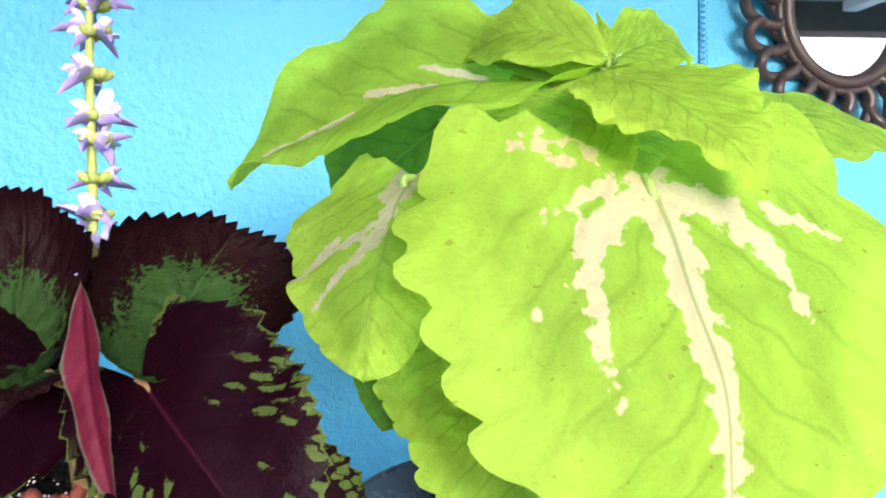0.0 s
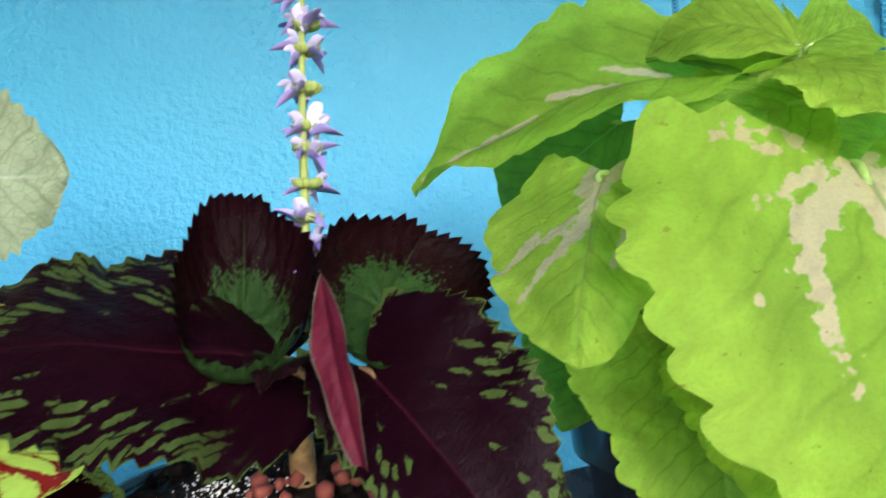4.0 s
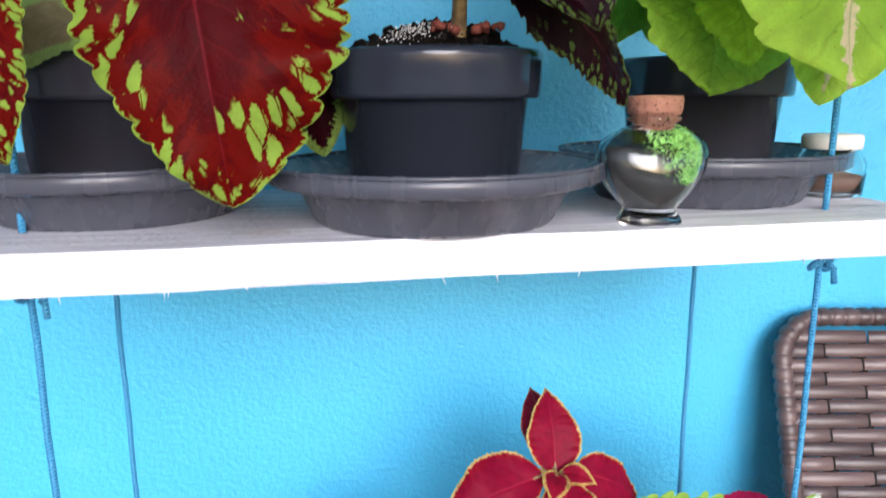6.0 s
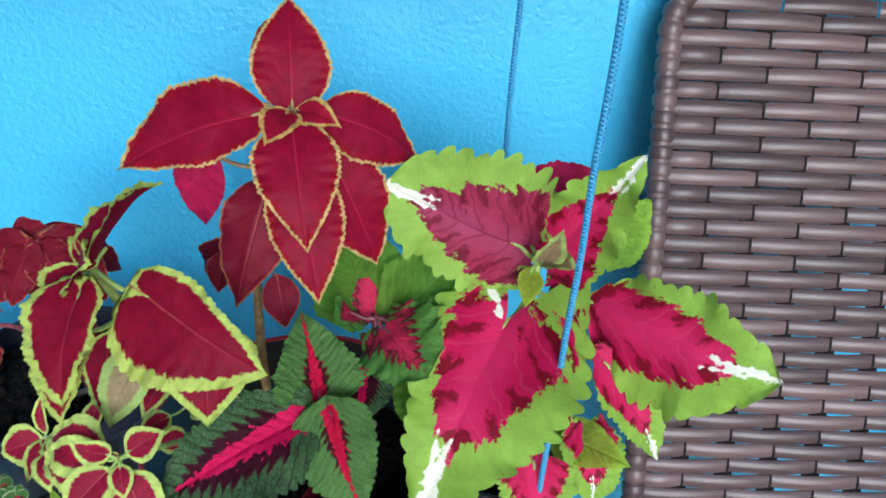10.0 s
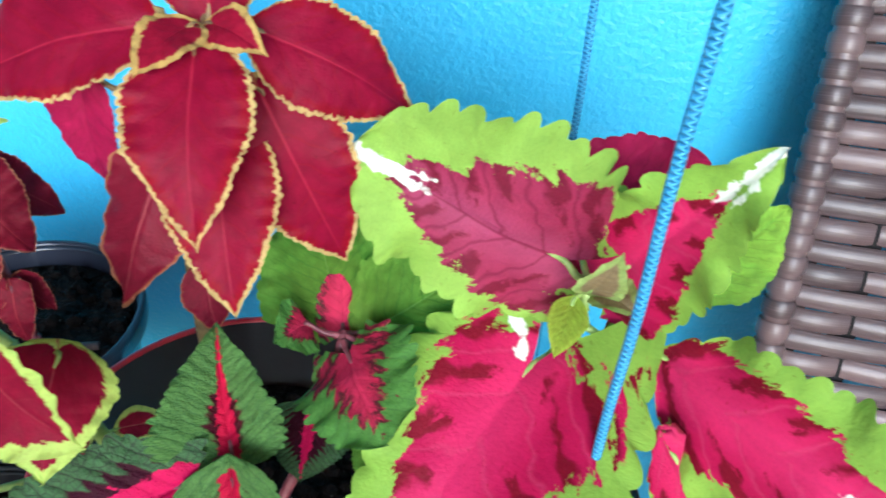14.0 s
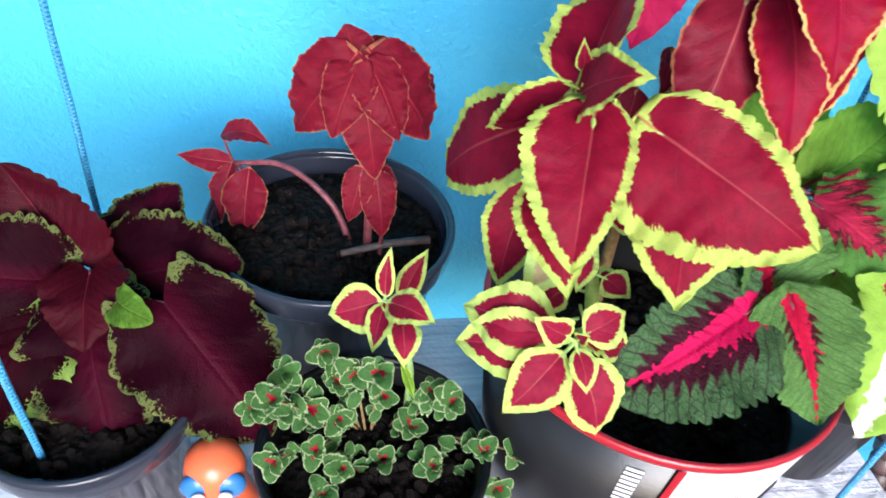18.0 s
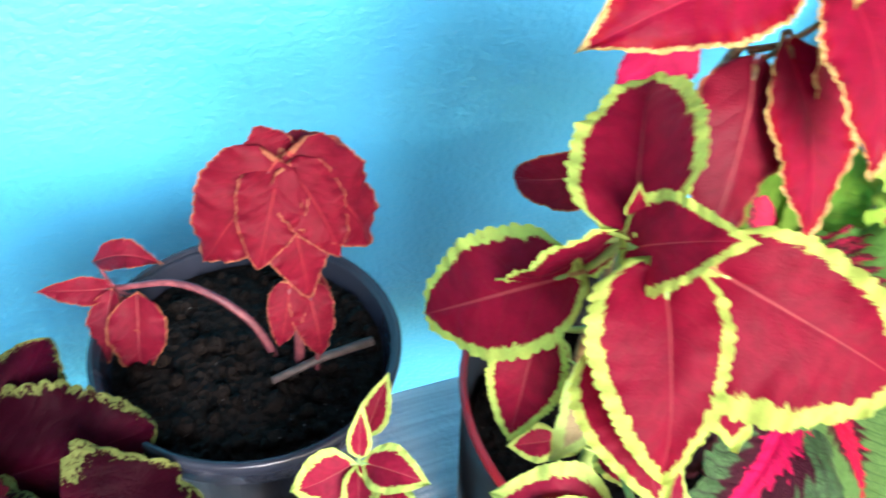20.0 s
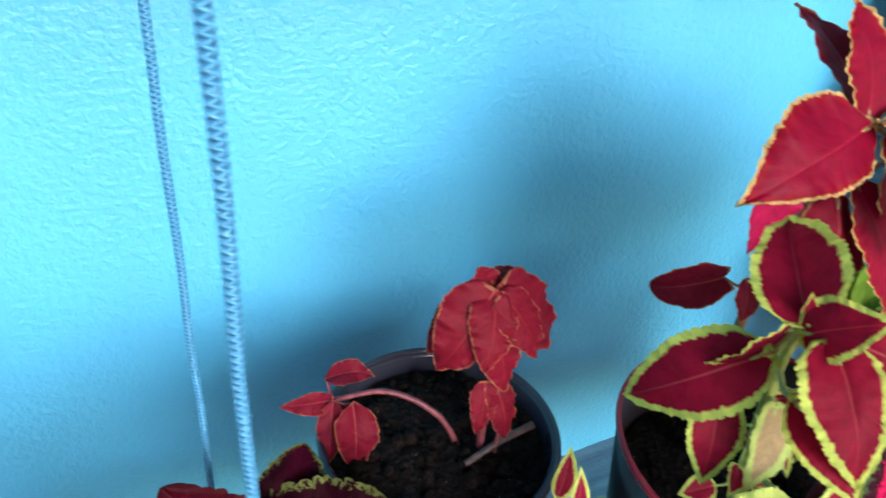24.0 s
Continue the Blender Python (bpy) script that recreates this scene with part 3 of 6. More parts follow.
    "grey_under": leaf_material("grey_green_underside_maroon_heart", (0.20, 0.012, 0.040), (0.36, 0.43, 0.26), 0.74, 0.20, 0.02, net=(0.24, 0.31, 0.17), net_f=0.8, midrib=(0.56, 0.60, 0.44), mid_w=0.03, vein_col=(0.5, 0.5, 0.4), vein_f=0.8, bump=0.9, veins=8, jag=0.12, jag_f=0.9),
    "pale": leaf_material("pale_young_leaf", (0.34, 0.27, 0.14), (0.36, 0.50, 0.14), 0.35, 0.12, 0.06, bump=0.7, veins=8),
}
STEM_GREEN = make_stem("green_stem", (0.22, 0.34, 0.07), (0.34, 0.46, 0.12))
STEM_RED = make_stem("maroon_stem", (0.10, 0.02, 0.03), (0.20, 0.05, 0.06))
STEM_BROWN = make_stem("brown_stem", (0.15, 0.09, 0.04), (0.28, 0.20, 0.08))
STEM_PALE = make_stem("pale_green_stem", (0.20, 0.34, 0.10), (0.30, 0.44, 0.17))


# ---- building helpers ----
def part(name, bm, material, parent=None, label="", smooth=True):
    me = bpy.data.meshes.new(name)
    bm.to_mesh(me)
    bm.free()
    for m in material if isinstance(material, (list, tuple)) else (material,):
        me.materials.append(m)
    if smooth:
        me.polygons.foreach_set("use_smooth", [True] * len(me.polygons))
    ob = new(name, me)
    if parent is not None:
        ob.parent = parent
    return tagged(ob, label)


def thing(name, place, label, category, group="", kind=""):
    ob = new(name)
    ob.location = place
    bpy.context.view_layer.update()
    return tagged(ob, label, category, group, kind)


def box(bm, lo, hi, bevel=0.0, mat=0):
    r = bmesh.ops.create_cube(bm, size=1.0)
    for v in r["verts"]:
        v.co = Vector([lo[k] + (v.co[k] + 0.5) * (hi[k] - lo[k]) for k in range(3)])
    if bevel:
        es = list({e for v in r["verts"] for e in v.link_edges})
        bmesh.ops.bevel(bm, geom=es, offset=bevel, segments=2, affect="EDGES")
    return bm


def lathe(bm, profile, n=48, mat=0, squash=1.0):
    """Turns (radius, height) pairs round the z axis."""
    rings = []
    for r, z in profile:
        if r < 1e-6:
            rings.append([bm.verts.new((0, 0, z))])
        else:
            rings.append([bm.verts.new((r * math.cos(2 * math.pi * k / n), squash * r * math.sin(2 * math.pi * k / n), z)) for k in range(n)])
    for a, b in zip(rings, rings[1:]):
        for k in range(n):
            j = (k + 1) % n
            q = [a[k], a[j], b[j], b[k]] if len(a) > 1 and len(b) > 1 else ([a[k], a[j], b[0]] if len(a) > 1 else [a[0], b[j], b[k]])
            f = bm.faces.new(q)
            f.material_index = mat
    return bm


def smooth_line(pts, steps=6):
    """A Catmull-Rom line through the points."""
    p = [Vector(q) for q in pts]
    p = [p[0] * 2 - p[1]] + p + [p[-1] * 2 - p[-2]]
    out = []
    for k in range(1, len(p) - 2):
        a, b, c, d = p[k - 1:k + 3]
        for s in range(steps):
            t = s / steps
            out.append(0.5 * (2 * b + (c - a) * t + (2 * a - 5 * b + 4 * c - d) * t * t + (3 * b - a - 3 * c + d) * t ** 3))
    return out + [p[-2]]


def tube(bm, pts, radii, n=10, strand=None, closed=False):
    """A tube along the points; radii at start and end, or one for each point."""
    pts = [Vector(q) for q in pts]
    if not isinstance(radii, (list, tuple)):
        radii = [radii, radii]
    if len(radii) == 2 and len(pts) != 2:
        radii = [radii[0] + (radii[1] - radii[0]) * k / (len(pts) - 1) for k in range(len(pts))]
    rings, side, run = [], None, 0.0
    for k, p in enumerate(pts):
        if closed:
            d = (pts[(k + 1) % len(pts)] - pts[k - 1]).normalized()
        else:
            d = (pts[min(k + 1, len(pts) - 1)] - pts[max(k - 1, 0)]).normalized()
        if side is None:
            side = d.orthogonal().normalized()
        side = (side - d * side.dot(d)).normalized()
        up = d.cross(side)
        if k:
            run += (p - pts[k - 1]).length
        ring = []
        for j in range(n):
            a = 2 * math.pi * j / n
            v = bm.verts.new(p + radii[k] * (side * math.cos(a) + up * math.sin(a)))
            if strand is not None:
                v[strand] = Vector((j / n, 0, run))
            ring.append(v)
        rings.append(ring)
    for a, b in list(zip(rings, rings[1:])) + ([(rings[-1], rings[0])] if closed else []):
        for j in range(n):
            i = (j + 1) % n
            bm.faces.new((a[j], a[i], b[i], b[j]))
    if not closed:
        bm.faces.new(rings[0][::-1])
        bm.faces.new(rings[-1])
    return bm


# outline, teeth on each side, depth of a tooth, lobes at the base
SHAPES = {
    "ovate": (lambda u: u ** 0.60 * (1 - u) ** 1.15, 16, 0.05, 0.06),
    "wide": (lambda u: u ** 0.40 * (1 - u) ** 1.10, 18, 0.05, 0.10),
    "heart": (lambda u: min(1.0, 0.60 + 1.6 * u) * max(0.0, 1 - u ** 1.7) ** 0.80, 14, 0.075, 0.20),
    "broad": (lambda u: min(1.0, 0.62 + 1.7 * u) * max(0.0, 1 - u ** 2.2) ** 0.70, 12, 0.085, 0.16),
    "cordate": (lambda u: min(1.0, 0.80 + 1.1 * u) * max(0.0, 1 - u ** 2.0) ** 0.72, 12, 0.085, 0.17),
    "round": (lambda u: min(1.0, 0.55 + 2.0 * u) * max(0.0, 1 - u ** 3.0) ** 0.55, 12, 0.06, 0.12),
    "blunt": (lambda u: min(1.0, 0.66 + 1.5 * u) * max(0.0, 1 - u ** 3.4) ** 0.62, 14, 0.10, 0.20),
    "lance": (lambda u: u ** 0.75 * (1 - u) ** 0.85, 10, 0.10, 0.04),
    "deep": (lambda u: min(1.0, 0.66 + 1.4 * u) * max(0.0, 1 - u ** 1.7) ** 0.80, 14, 0.075, 0.31),
    "shield": (lambda u: u ** 0.26 * (1 - u) ** 0.82, 20, 0.06, 0.15),
    "narrow": (lambda u: math.sin(math.pi * u ** 0.7) ** 1.1, 10, 0.03, 0.0),
}


def leaf_bm(length, width, shape="ovate", arch=0.12, fold=0.15, ruffle=0.06, pucker=0.012, droop=0.0, seed=0, teeth=None, tooth=None, fine=1.0, saw=False, sides=(1.0, 1.0), folds=None):
    """A leaf along +y from its stalk at the origin, its face towards +z."""
    rnd = random.Random(seed)
    outline, tn, td, lobe = SHAPES[shape]
    tn, td = teeth or tn, tooth or td
    nu = max(16, int(tn * 6 * fine))
    half = (0.10, 0.24, 0.40, 0.56, 0.70, 0.82, 0.92, 1.0)
    ss = [-v for v in half[::-1]] + [0.0] + list(half)
    bm = bmesh.new()
    lay = bm.verts.layers.float_vector.new("leaf")
    rim = bm.verts.layers.float_vector.new("rim")
    folds = folds or (fold, fold)
    peak = max(outline(k / 60) for k in range(61))
    ph, ph2, fr = rnd.uniform(0, 6.28), rnd.uniform(0, 6.28), rnd.uniform(2.2, 3.2)
    size = [[rnd.uniform(0.55, 1.25) for _ in range(tn + 3)] for _ in range(2)]
    rows = []
    for i in range(nu + 1):
        u = i / nu
        w0 = outline(u) / peak
        row = []
        for s in ss:
            a, right = abs(s), s > 0
            edge_k = max(0.0, (a - 0.70) / 0.30)
            p = tn * u + (0.35 if right else 0) + 0.22 * math.sin(9 * u + ph + (2 if right else 0))
            f, k = p % 1.0, int(p) % (tn + 2)
            sc = (f ** 1.3 if saw else (4 * f * (1 - f)) ** 0.5) * size[right][k]
            w = w0 * width * sides[right] * (1 + td * edge_k * (sc - 0.45) * min(1.0, (1 - u) * 9))
            wob = noise.noise(Vector((s * 1.7, u * 3.1, seed * 3.3)))
            x = s * w * (1 + 0.05 * noise.noise(Vector((0.5 * right, u * 4, seed * 1.7))))
            y = u * length - lobe * length * 1.4 * a ** 0.8 * (1 - 0.55 * a ** 4) * max(0.0, 1 - 2.2 * u) ** 1.5
            if u < 0.01:
                y -= td * length * 0.5 * (abs(math.sin(a * 9)) ** 0.6) * a
            z = arch * length * (4 * u * (1 - u)) - droop * length * u ** 2.2
            z += folds[right] * a * w + wob * width * 0.07
            z += ruffle * width * a * a * math.sin(2 * math.pi * fr * u + ph + (1.3 if right else 0))
            z += ruffle * 0.5 * width * a ** 4 * math.sin(2 * math.pi * tn * 0.42 * u + ph2 + (2.1 if right else 0))
            q = u * 8 - a * w / length * 7 + 0.9 * noise.noise(Vector((s * 2, u * 4, seed))) + (0.4 if right else 0)
            z += pucker * width * (abs(math.sin(math.pi * q)) - 0.5) * min(1, 2.2 * a) * (1 - 0.3 * a) * (0.5 + size[right][int(abs(q)) % tn])
            v = bm.verts.new((x, y, z))
            e = (1 - a) * w0
            if outline(0.0) > 0.3:
                e = min(e, u * length / width + max(0.0, 0.34 - a) * 2.0)
            v[lay] = Vector((s * w0 * width * sides[right] / length, y / length, e))
            v[rim] = Vector((p + tn * 0.8 * (1 - a) * w0 * width / length, a, 1.0 if right else -1.0))
            row.append(v)
        rows.append(row)
    for a, b in zip(rows, rows[1:]):
        for j in range(len(ss) - 1):
            bm.faces.new((a[j], a[j + 1], b[j + 1], b[j]))
    bmesh.ops.remove_doubles(bm, verts=bm.verts, dist=1e-6)
    return bm


class Plant:
    """A plant: leaves are parts of their own, the stems and stalks one part."""
    count = 0

    def __init__(self, name, base, label, stem_mat, category="plant", group=""):
        self.root = thing(name, base, label, category, group)
        self.base = Vector(base)
        self.stem_mat = stem_mat
        self.bm = bmesh.new()

    def stem(self, pts, r0, r1, n=9):
        tube(self.bm, [Vector(p) - self.base for p in smooth_line(pts)], [r0, r1], n)

    def leaf(self, kind, b, t, w, face=(0, -0.7, 0.7), shape="ovate", stalk=None, r=0.0016, label="", **how):
        Plant.count += 1
        b, t, f = Vector(b), Vector(t), Vector(face)
        d = t - b
        y = d.normalized()
        z = (f - y * f.dot(y)).normalized()
        x = y.cross(z)
        bm = leaf_bm(d.length, w, shape, seed=Plant.count, **how)
        ob = part("leaf", bm, LM[kind], self.root, label)
        m = Matrix((x, y, z)).transposed().to_4x4()
        m.translation = b - self.base
        ob.matrix_local = m
        if stalk is not None:
            s = Vector(stalk)
            mid = (s + b) / 2 + Vector((0, 0, -0.12 * (b - s).length))
            tube(self.bm, [q - self.base for q in smooth_line([s, mid, b, b + d * 0.12 + z * 0.0005], 5)], [r * 1.2, r * 0.7], 7)
        return ob

    def spread(self, kind, b, t, right, left, shape="ovate", stalk=None, r=0.0016, label="", **how):
        """A leaf from its base, tip and the widest points of its two halves (right and left as seen with the tip up)."""
        b, t, p, q = Vector(b), Vector(t), Vector(right), Vector(left)
        y = (t - b).normalized()
        x = p - q
        x = (x - y * x.dot(y)).normalized()
        z = x.cross(y)
        wr, wl = (p - b).dot(x), (b - q).dot(x)
        base = max(wr, wl)
        how["sides"] = (max(0.3, wl / base), max(0.3, wr / base))
        how["folds"] = (max(-0.8, min(0.8, (q - b).dot(z) / max(wl, 0.01))), max(-0.8, min(0.8, (p - b).dot(z) / max(wr, 0.01))))
        return self.leaf(kind, b, t, base, z, shape, stalk, r, label, **how)

    def cup(self, kind, back, front, right, left, depth, teeth=40, tooth=0.09, seed=0):
        """A leaf curled into a bowl, from the ends of its rim's two diameters."""
        rnd = random.Random(seed)
        back, front, right, left = Vector(back), Vector(front), Vector(right), Vector(left)
        c, a, b = (back + front) / 2, (back - front) / 2, (right - left) / 2
        n = b.cross(a).normalized()
        bm = bmesh.new()
        lay = bm.verts.layers.float_vector.new("leaf")
        rim = bm.verts.layers.float_vector.new("rim")
        around, rings = teeth * 4, []
        size = [rnd.uniform(0.4, 1.2) for _ in range(teeth)]
        for i in range(13):
            k = i / 12
            ring = []
            for j in range(around):
                th = 2 * math.pi * j / around
                f = (j / 4) % 1.0
                point = tooth * (f - 0.4) * size[j // 4] * max(0.0, (k - 0.8) / 0.2)
                roll = 0.10 * math.sin(3 * th + seed) + 0.05 * math.sin(7 * th + 2 * seed)
                out = math.sin(k * math.pi / 2) * (1 + 0.5 * roll * k)
                rise = -depth * math.cos(k * math.pi / 2) + 0.012 * k * roll
                rise += 0.0016 * noise.noise(Vector((3 * math.cos(th), 3 * math.sin(th), 6 * k + seed))) + 0.0009 * abs(math.sin(6 * th)) * k
                p = c + (a * math.cos(th) + b * math.sin(th)) * (out + point) + n * (rise + point * a.length * 0.5)
                v = bm.verts.new(p - self.base)
                v[lay] = Vector((0.5 * k * math.sin(th), 0.5 + 0.5 * k * math.cos(th), (1 - k) * 1.25))
                v[rim] = Vector((th * 3 + 4 * (1 - k), k, 1.0))
                ring.append(v)
            rings.append(ring)
        for p, q in zip(rings, rings[1:]):
            for j in range(around):
                i = (j + 1) % around
                bm.faces.new((p[j], p[i], q[i], q[j]))
        bmesh.ops.remove_doubles(bm, verts=bm.verts, dist=1e-6)
        return part("leaf", bm, LM[kind], self.root)

    def done(self):
        part("stem", self.bm, self.stem_mat, self.root)


def pot(name, x, y, z0, z1, r_top, r_bot, mat, label, soil_drop=0.02, rim_h=0.022, soil_heap=0.006, seed=1):
    p = thing(name, (x, y, z0), label, "plant pot")
    h, t = z1 - z0, 0.0028
    bm = lathe(bmesh.new(), [(0, 0.004), (r_bot * 0.5, 0.002), (r_bot - 0.004, 0), (r_bot, 0.004), (r_bot + (r_top - r_bot) * 0.9 * (1 - rim_h / h) - 0.003, h - rim_h - 0.001), (r_top - t - 0.001, h - rim_h), (r_top - t, h - 0.004), (r_top - t * 1.6, h - 0.002), (r_top - t * 2.2, h - 0.006), (r_bot - t, 0.006), (0, 0.006)])
    part("body", bm, mat, p)
    bm = lathe(bmesh.new(), [(r_top - t, h - rim_h - 0.002), (r_top - 0.0008, h - rim_h - 0.001), (r_top, h - rim_h + 0.002), (r_top + 0.0012, h - 0.005), (r_top + 0.001, h - 0.001), (r_top - 0.0008, h + 0.001), (r_top - t * 1.4, h), (r_top - t * 1.6, h - 0.006)])
    part("rim", bm, mat, p)
    soil(p, r_top - t * 2.4 - (r_top - r_bot) * soil_drop / h, h - soil_drop, soil_heap, seed)
    return p


def soil(p, r, z, heap, seed):
    rnd = random.Random(seed)
    bm = bmesh.new()
    rings = []
    for k in range(15):
        rr = r * k / 14
        ring = []
        for j in range(44):
            a = 2 * math.pi * j / 44
            v = Vector((rr * math.cos(a), rr * math.sin(a), 0))
            n1 = noise.noise(Vector((v.x * 70 + seed, v.y * 70, 0))) + 0.6 * noise.noise(Vector((v.x * 190, v.y * 190 + seed, 3)))
            v.z = z + heap * (1 - (k / 14) ** 2) + n1 * 0.0055 * (1 if k < 14 else 0.2)
            ring.append(bm.verts.new(v))
        rings.append(ring)
    for a, b in zip(rings, rings[1:]):
        for j in range(44):
            i = (j + 1) % 44
            bm.faces.new((a[j], b[j], b[i], a[i]))
    bmesh.ops.remove_doubles(bm, verts=bm.verts, dist=1e-6)
    part("soil", bm, SOIL, p)
    bm = bmesh.new()
    for k in range(230):
        a, q = rnd.uniform(0, 6.28), r * math.sqrt(rnd.random()) * 0.94
        s = 0.0012 + 0.0072 * rnd.random() ** 2.2
        c = Vector((q * math.cos(a), q * math.sin(a), z + heap * (1 - (q / r) ** 2) + s * 0.3))
        res = bmesh.ops.create_icosphere(bm, subdivisions=1, radius=s)
        for v in res["verts"]:
            v.co = Vector([v.co[i] * rnd.uniform(0.6, 1.2) for i in range(3)]) + c
    tagged(part("soil_texture", bm, SOIL, p), kind="stuff")


def saucer(x, y, z, r, label):
    s = thing("plant_saucer", (x, y, z), label, "saucer", "saucers under the pots")
    bm = lathe(bmesh.new(), [(0, 0.0), (r * 0.70, 0.0), (r * 0.725, 0.003), (r * 0.815, 0.025), (r * 0.84, 0.0265), (r * 0.975, 0.030), (r, 0.032), (r * 1.0, 0.040), (r * 0.985, 0.0425), (r * 0.965, 0.041), (r * 0.88, 0.031), (r * 0.83, 0.028), (r * 0.72, 0.006), (r * 0.68, 0.004), (0, 0.004)], 72)
    part("tray", bm, SAUCER, s)
    pts = [(r * 0.992 * math.cos(a), r * 0.992 * math.sin(a), 0.0425) for a in [2 * math.pi * k / 72 for k in range(72)]]
    part("rolled_rim", tube(bmesh.new(), pts, 0.0016, 8, closed=True), SAUCER, s)
    return s


# ---- the veranda ----
def slab(name, lo, hi, mat, label, category, bevel=0.0):
    ob = part(name, box(bmesh.new(), lo, hi, bevel), mat, None, label, smooth=False)
    return tagged(ob, "", category, kind="structure")


CEIL = make_plain("pale_ceiling_paint", (0.66, 0.64, 0.62), 0.7, 0.12, 12)
SKEW = math.atan(-0.093)
wall = slab("wall_north", (-3.2, 0.0, 0.0), (3.6, 0.15, 2.6), WALL, "sky-blue painted stucco wall behind the plants", "wall")
wall.matrix_world = pose(0.45, wall_y(0.45), FLOOR, 0, 0, math.degrees(SKEW))
slab("floor", (-3.2, -2.6, FLOOR - 0.1), (3.6, 1.1, FLOOR - 0.004), GROUT, "mortar bed under terracotta floor tiles", "floor")
slab("ceiling", (-3.2, -1.10, 2.14), (3.5, 1.3, 2.24), CEIL, "plain pale veranda ceiling", "ceiling")
slab("wall_west", (-3.2, -1.10, FLOOR), (-3.05, 1.0, 2.13), WHITE, "plain pale side wall", "wall")
slab("trim_beam", (-3.2, -1.08, 2.03), (3.5, -0.98, 2.136), WOODBROWN, "brown timber beam over the open side", "beam")
slab("trim_beam_east", (3.36, -0.98, 2.03), (3.5, 0.4, 2.136), WOODBROWN, "brown timber beam over the open end", "beam")
for k in range(12):
    slab("trim_rafter_%d" % (k + 1), (-2.0 + 0.45 * k, -0.976, 2.10), (-1.94 + 0.45 * k, 0.4, 2.136), WHITE, "white ceiling batten", "batten")
for k, (px, half) in enumerate(((-2.9, 0.06), (-1.30, 0.06), (3.42, 0.06))):
    slab("trim_post_%d" % (k + 1), (px - half, -1.08, FLOOR), (px + half, -0.98, 2.03), WHITE, "white post of the open veranda side", "post")
GRASS = make_plain("dry_lawn", (0.10, 0.13, 0.05), 0.9, 0.4, 3)
slab("ground", (-400, -800, FLOOR - 0.3), (400, -2.6, FLOOR - 0.12), GRASS, "plain lawn outside the veranda", "ground")
# unseen pale slab, added to throw light upwards and brighten the pots' reflections
BOUNCE_SLAB = make_plain("pale_bounce_slab", (0.34, 0.33, 0.31), 0.85, 0.25, 6)
slab("pavement", (-9, -8, FLOOR - 0.14), (12, -2.6, FLOOR - 0.08), BOUNCE_SLAB, "unseen pale slab added outside the veranda to bounce light", "pavement")
slab("ground_east", (3.6, -2.6, FLOOR - 0.3), (400, 40, FLOOR - 0.12), GRASS, "plain lawn beyond the veranda", "ground")
slab("ground_west", (-400, -2.6, FLOOR - 0.3), (-3.2, 40, FLOOR - 0.12), GRASS, "plain lawn beside the veranda", "ground")

# ---- the two hanging boards and their cords ----
def hanging_board(z_top, thick, x0, x1, y0, y1, label, seed):
    rnd = random.Random(seed)
    bm = bmesh.new()
    box(bm, (x0, y0, z_top - thick), (x1, y1, z_top), 0.0025)
    bmesh.ops.subdivide_edges(bm, edges=[e for e in bm.edges if abs(e.verts[0].co.x - e.verts[1].co.x) > 0.2], cuts=60)
    for v in bm.verts:
        v.co += Vector((0, noise.noise(v.co * 9) * 0.0016, noise.noise(v.co * 11 + Vector((5, 0, 0))) * 0.0007))
    b = tagged(part("hanging_shelf_board", bm, BOARD, None, label, smooth=False), "", "shelf")
    # torn wood fibres on the lower front edge
    bm = bmesh.new()
    for k in range(10):
        x = rnd.uniform(x0 + 0.02, x1 - 0.02)
        l = rnd.uniform(0.002, 0.005)
        tube(bm, [(x, y0 + 0.001, z_top - thick + 0.001), (x + l * rnd.uniform(-0.7, 0.7), y0 - 0.0015, z_top - thick - l)], [0.0005, 0.0001], 4)
    tagged(part("splinters", bm, BOARD, b, "pale torn wood fibres"), kind="stuff")
    return b


hanging_board(TOP_HIGH, 0.027, -0.42, 0.345, 0.252, 0.53, "rough whitewashed wooden board hung on blue cords", 3)
hanging_board(TOP_LOW, 0.027, -0.62, 0.325, 0.24, 0.54, "lower whitewashed board hung on blue cords", 4)


def cord(x, y, label):
    c = thing("cord", (x, y, 0), label, "cord", "cords of the hanging shelf")
    for name, lo, hi in (("upper_run", TOP_HIGH - 0.01, 2.14), ("lower_run", TOP_LOW - 0.05, TOP_HIGH - 0.02)):
        bm = bmesh.new()
        lay = bm.verts.layers.float_vector.new("strand")
        m = 40
        tube(bm, [(0.0004 * math.sin(k * 0.9), 0.0004 * math.sin(k * 0.7 + 1), lo + (hi - lo) * k / m) for k in range(m + 1)], 0.0025, 10, lay)
        part(name, bm, ROPE, c)
    for z in (TOP_HIGH - 0.044, TOP_LOW - 0.036):
        bm = bmesh.new()
        lay = bm.verts.layers.float_vector.new("strand")
        pts = [(0.0065 * math.cos(a) * (1 + 0.3 * math.sin(2.3 * a)), 0.0065 * math.sin(a), z + 0.0022 * a / 1.2 - 0.006 + 0.003 * math.sin(1.7 * a)) for a in [k * 0.35 for k in range(24)]]
        tube(bm, pts, 0.0027, 8, lay)
        tube(bm, [pts[-1], (0.010, -0.004, z - 0.004), (0.011, -0.005, z - 0.016)], [0.0027, 0.0024], 8, lay)
        part("knot", bm, ROPE, c)
    return c


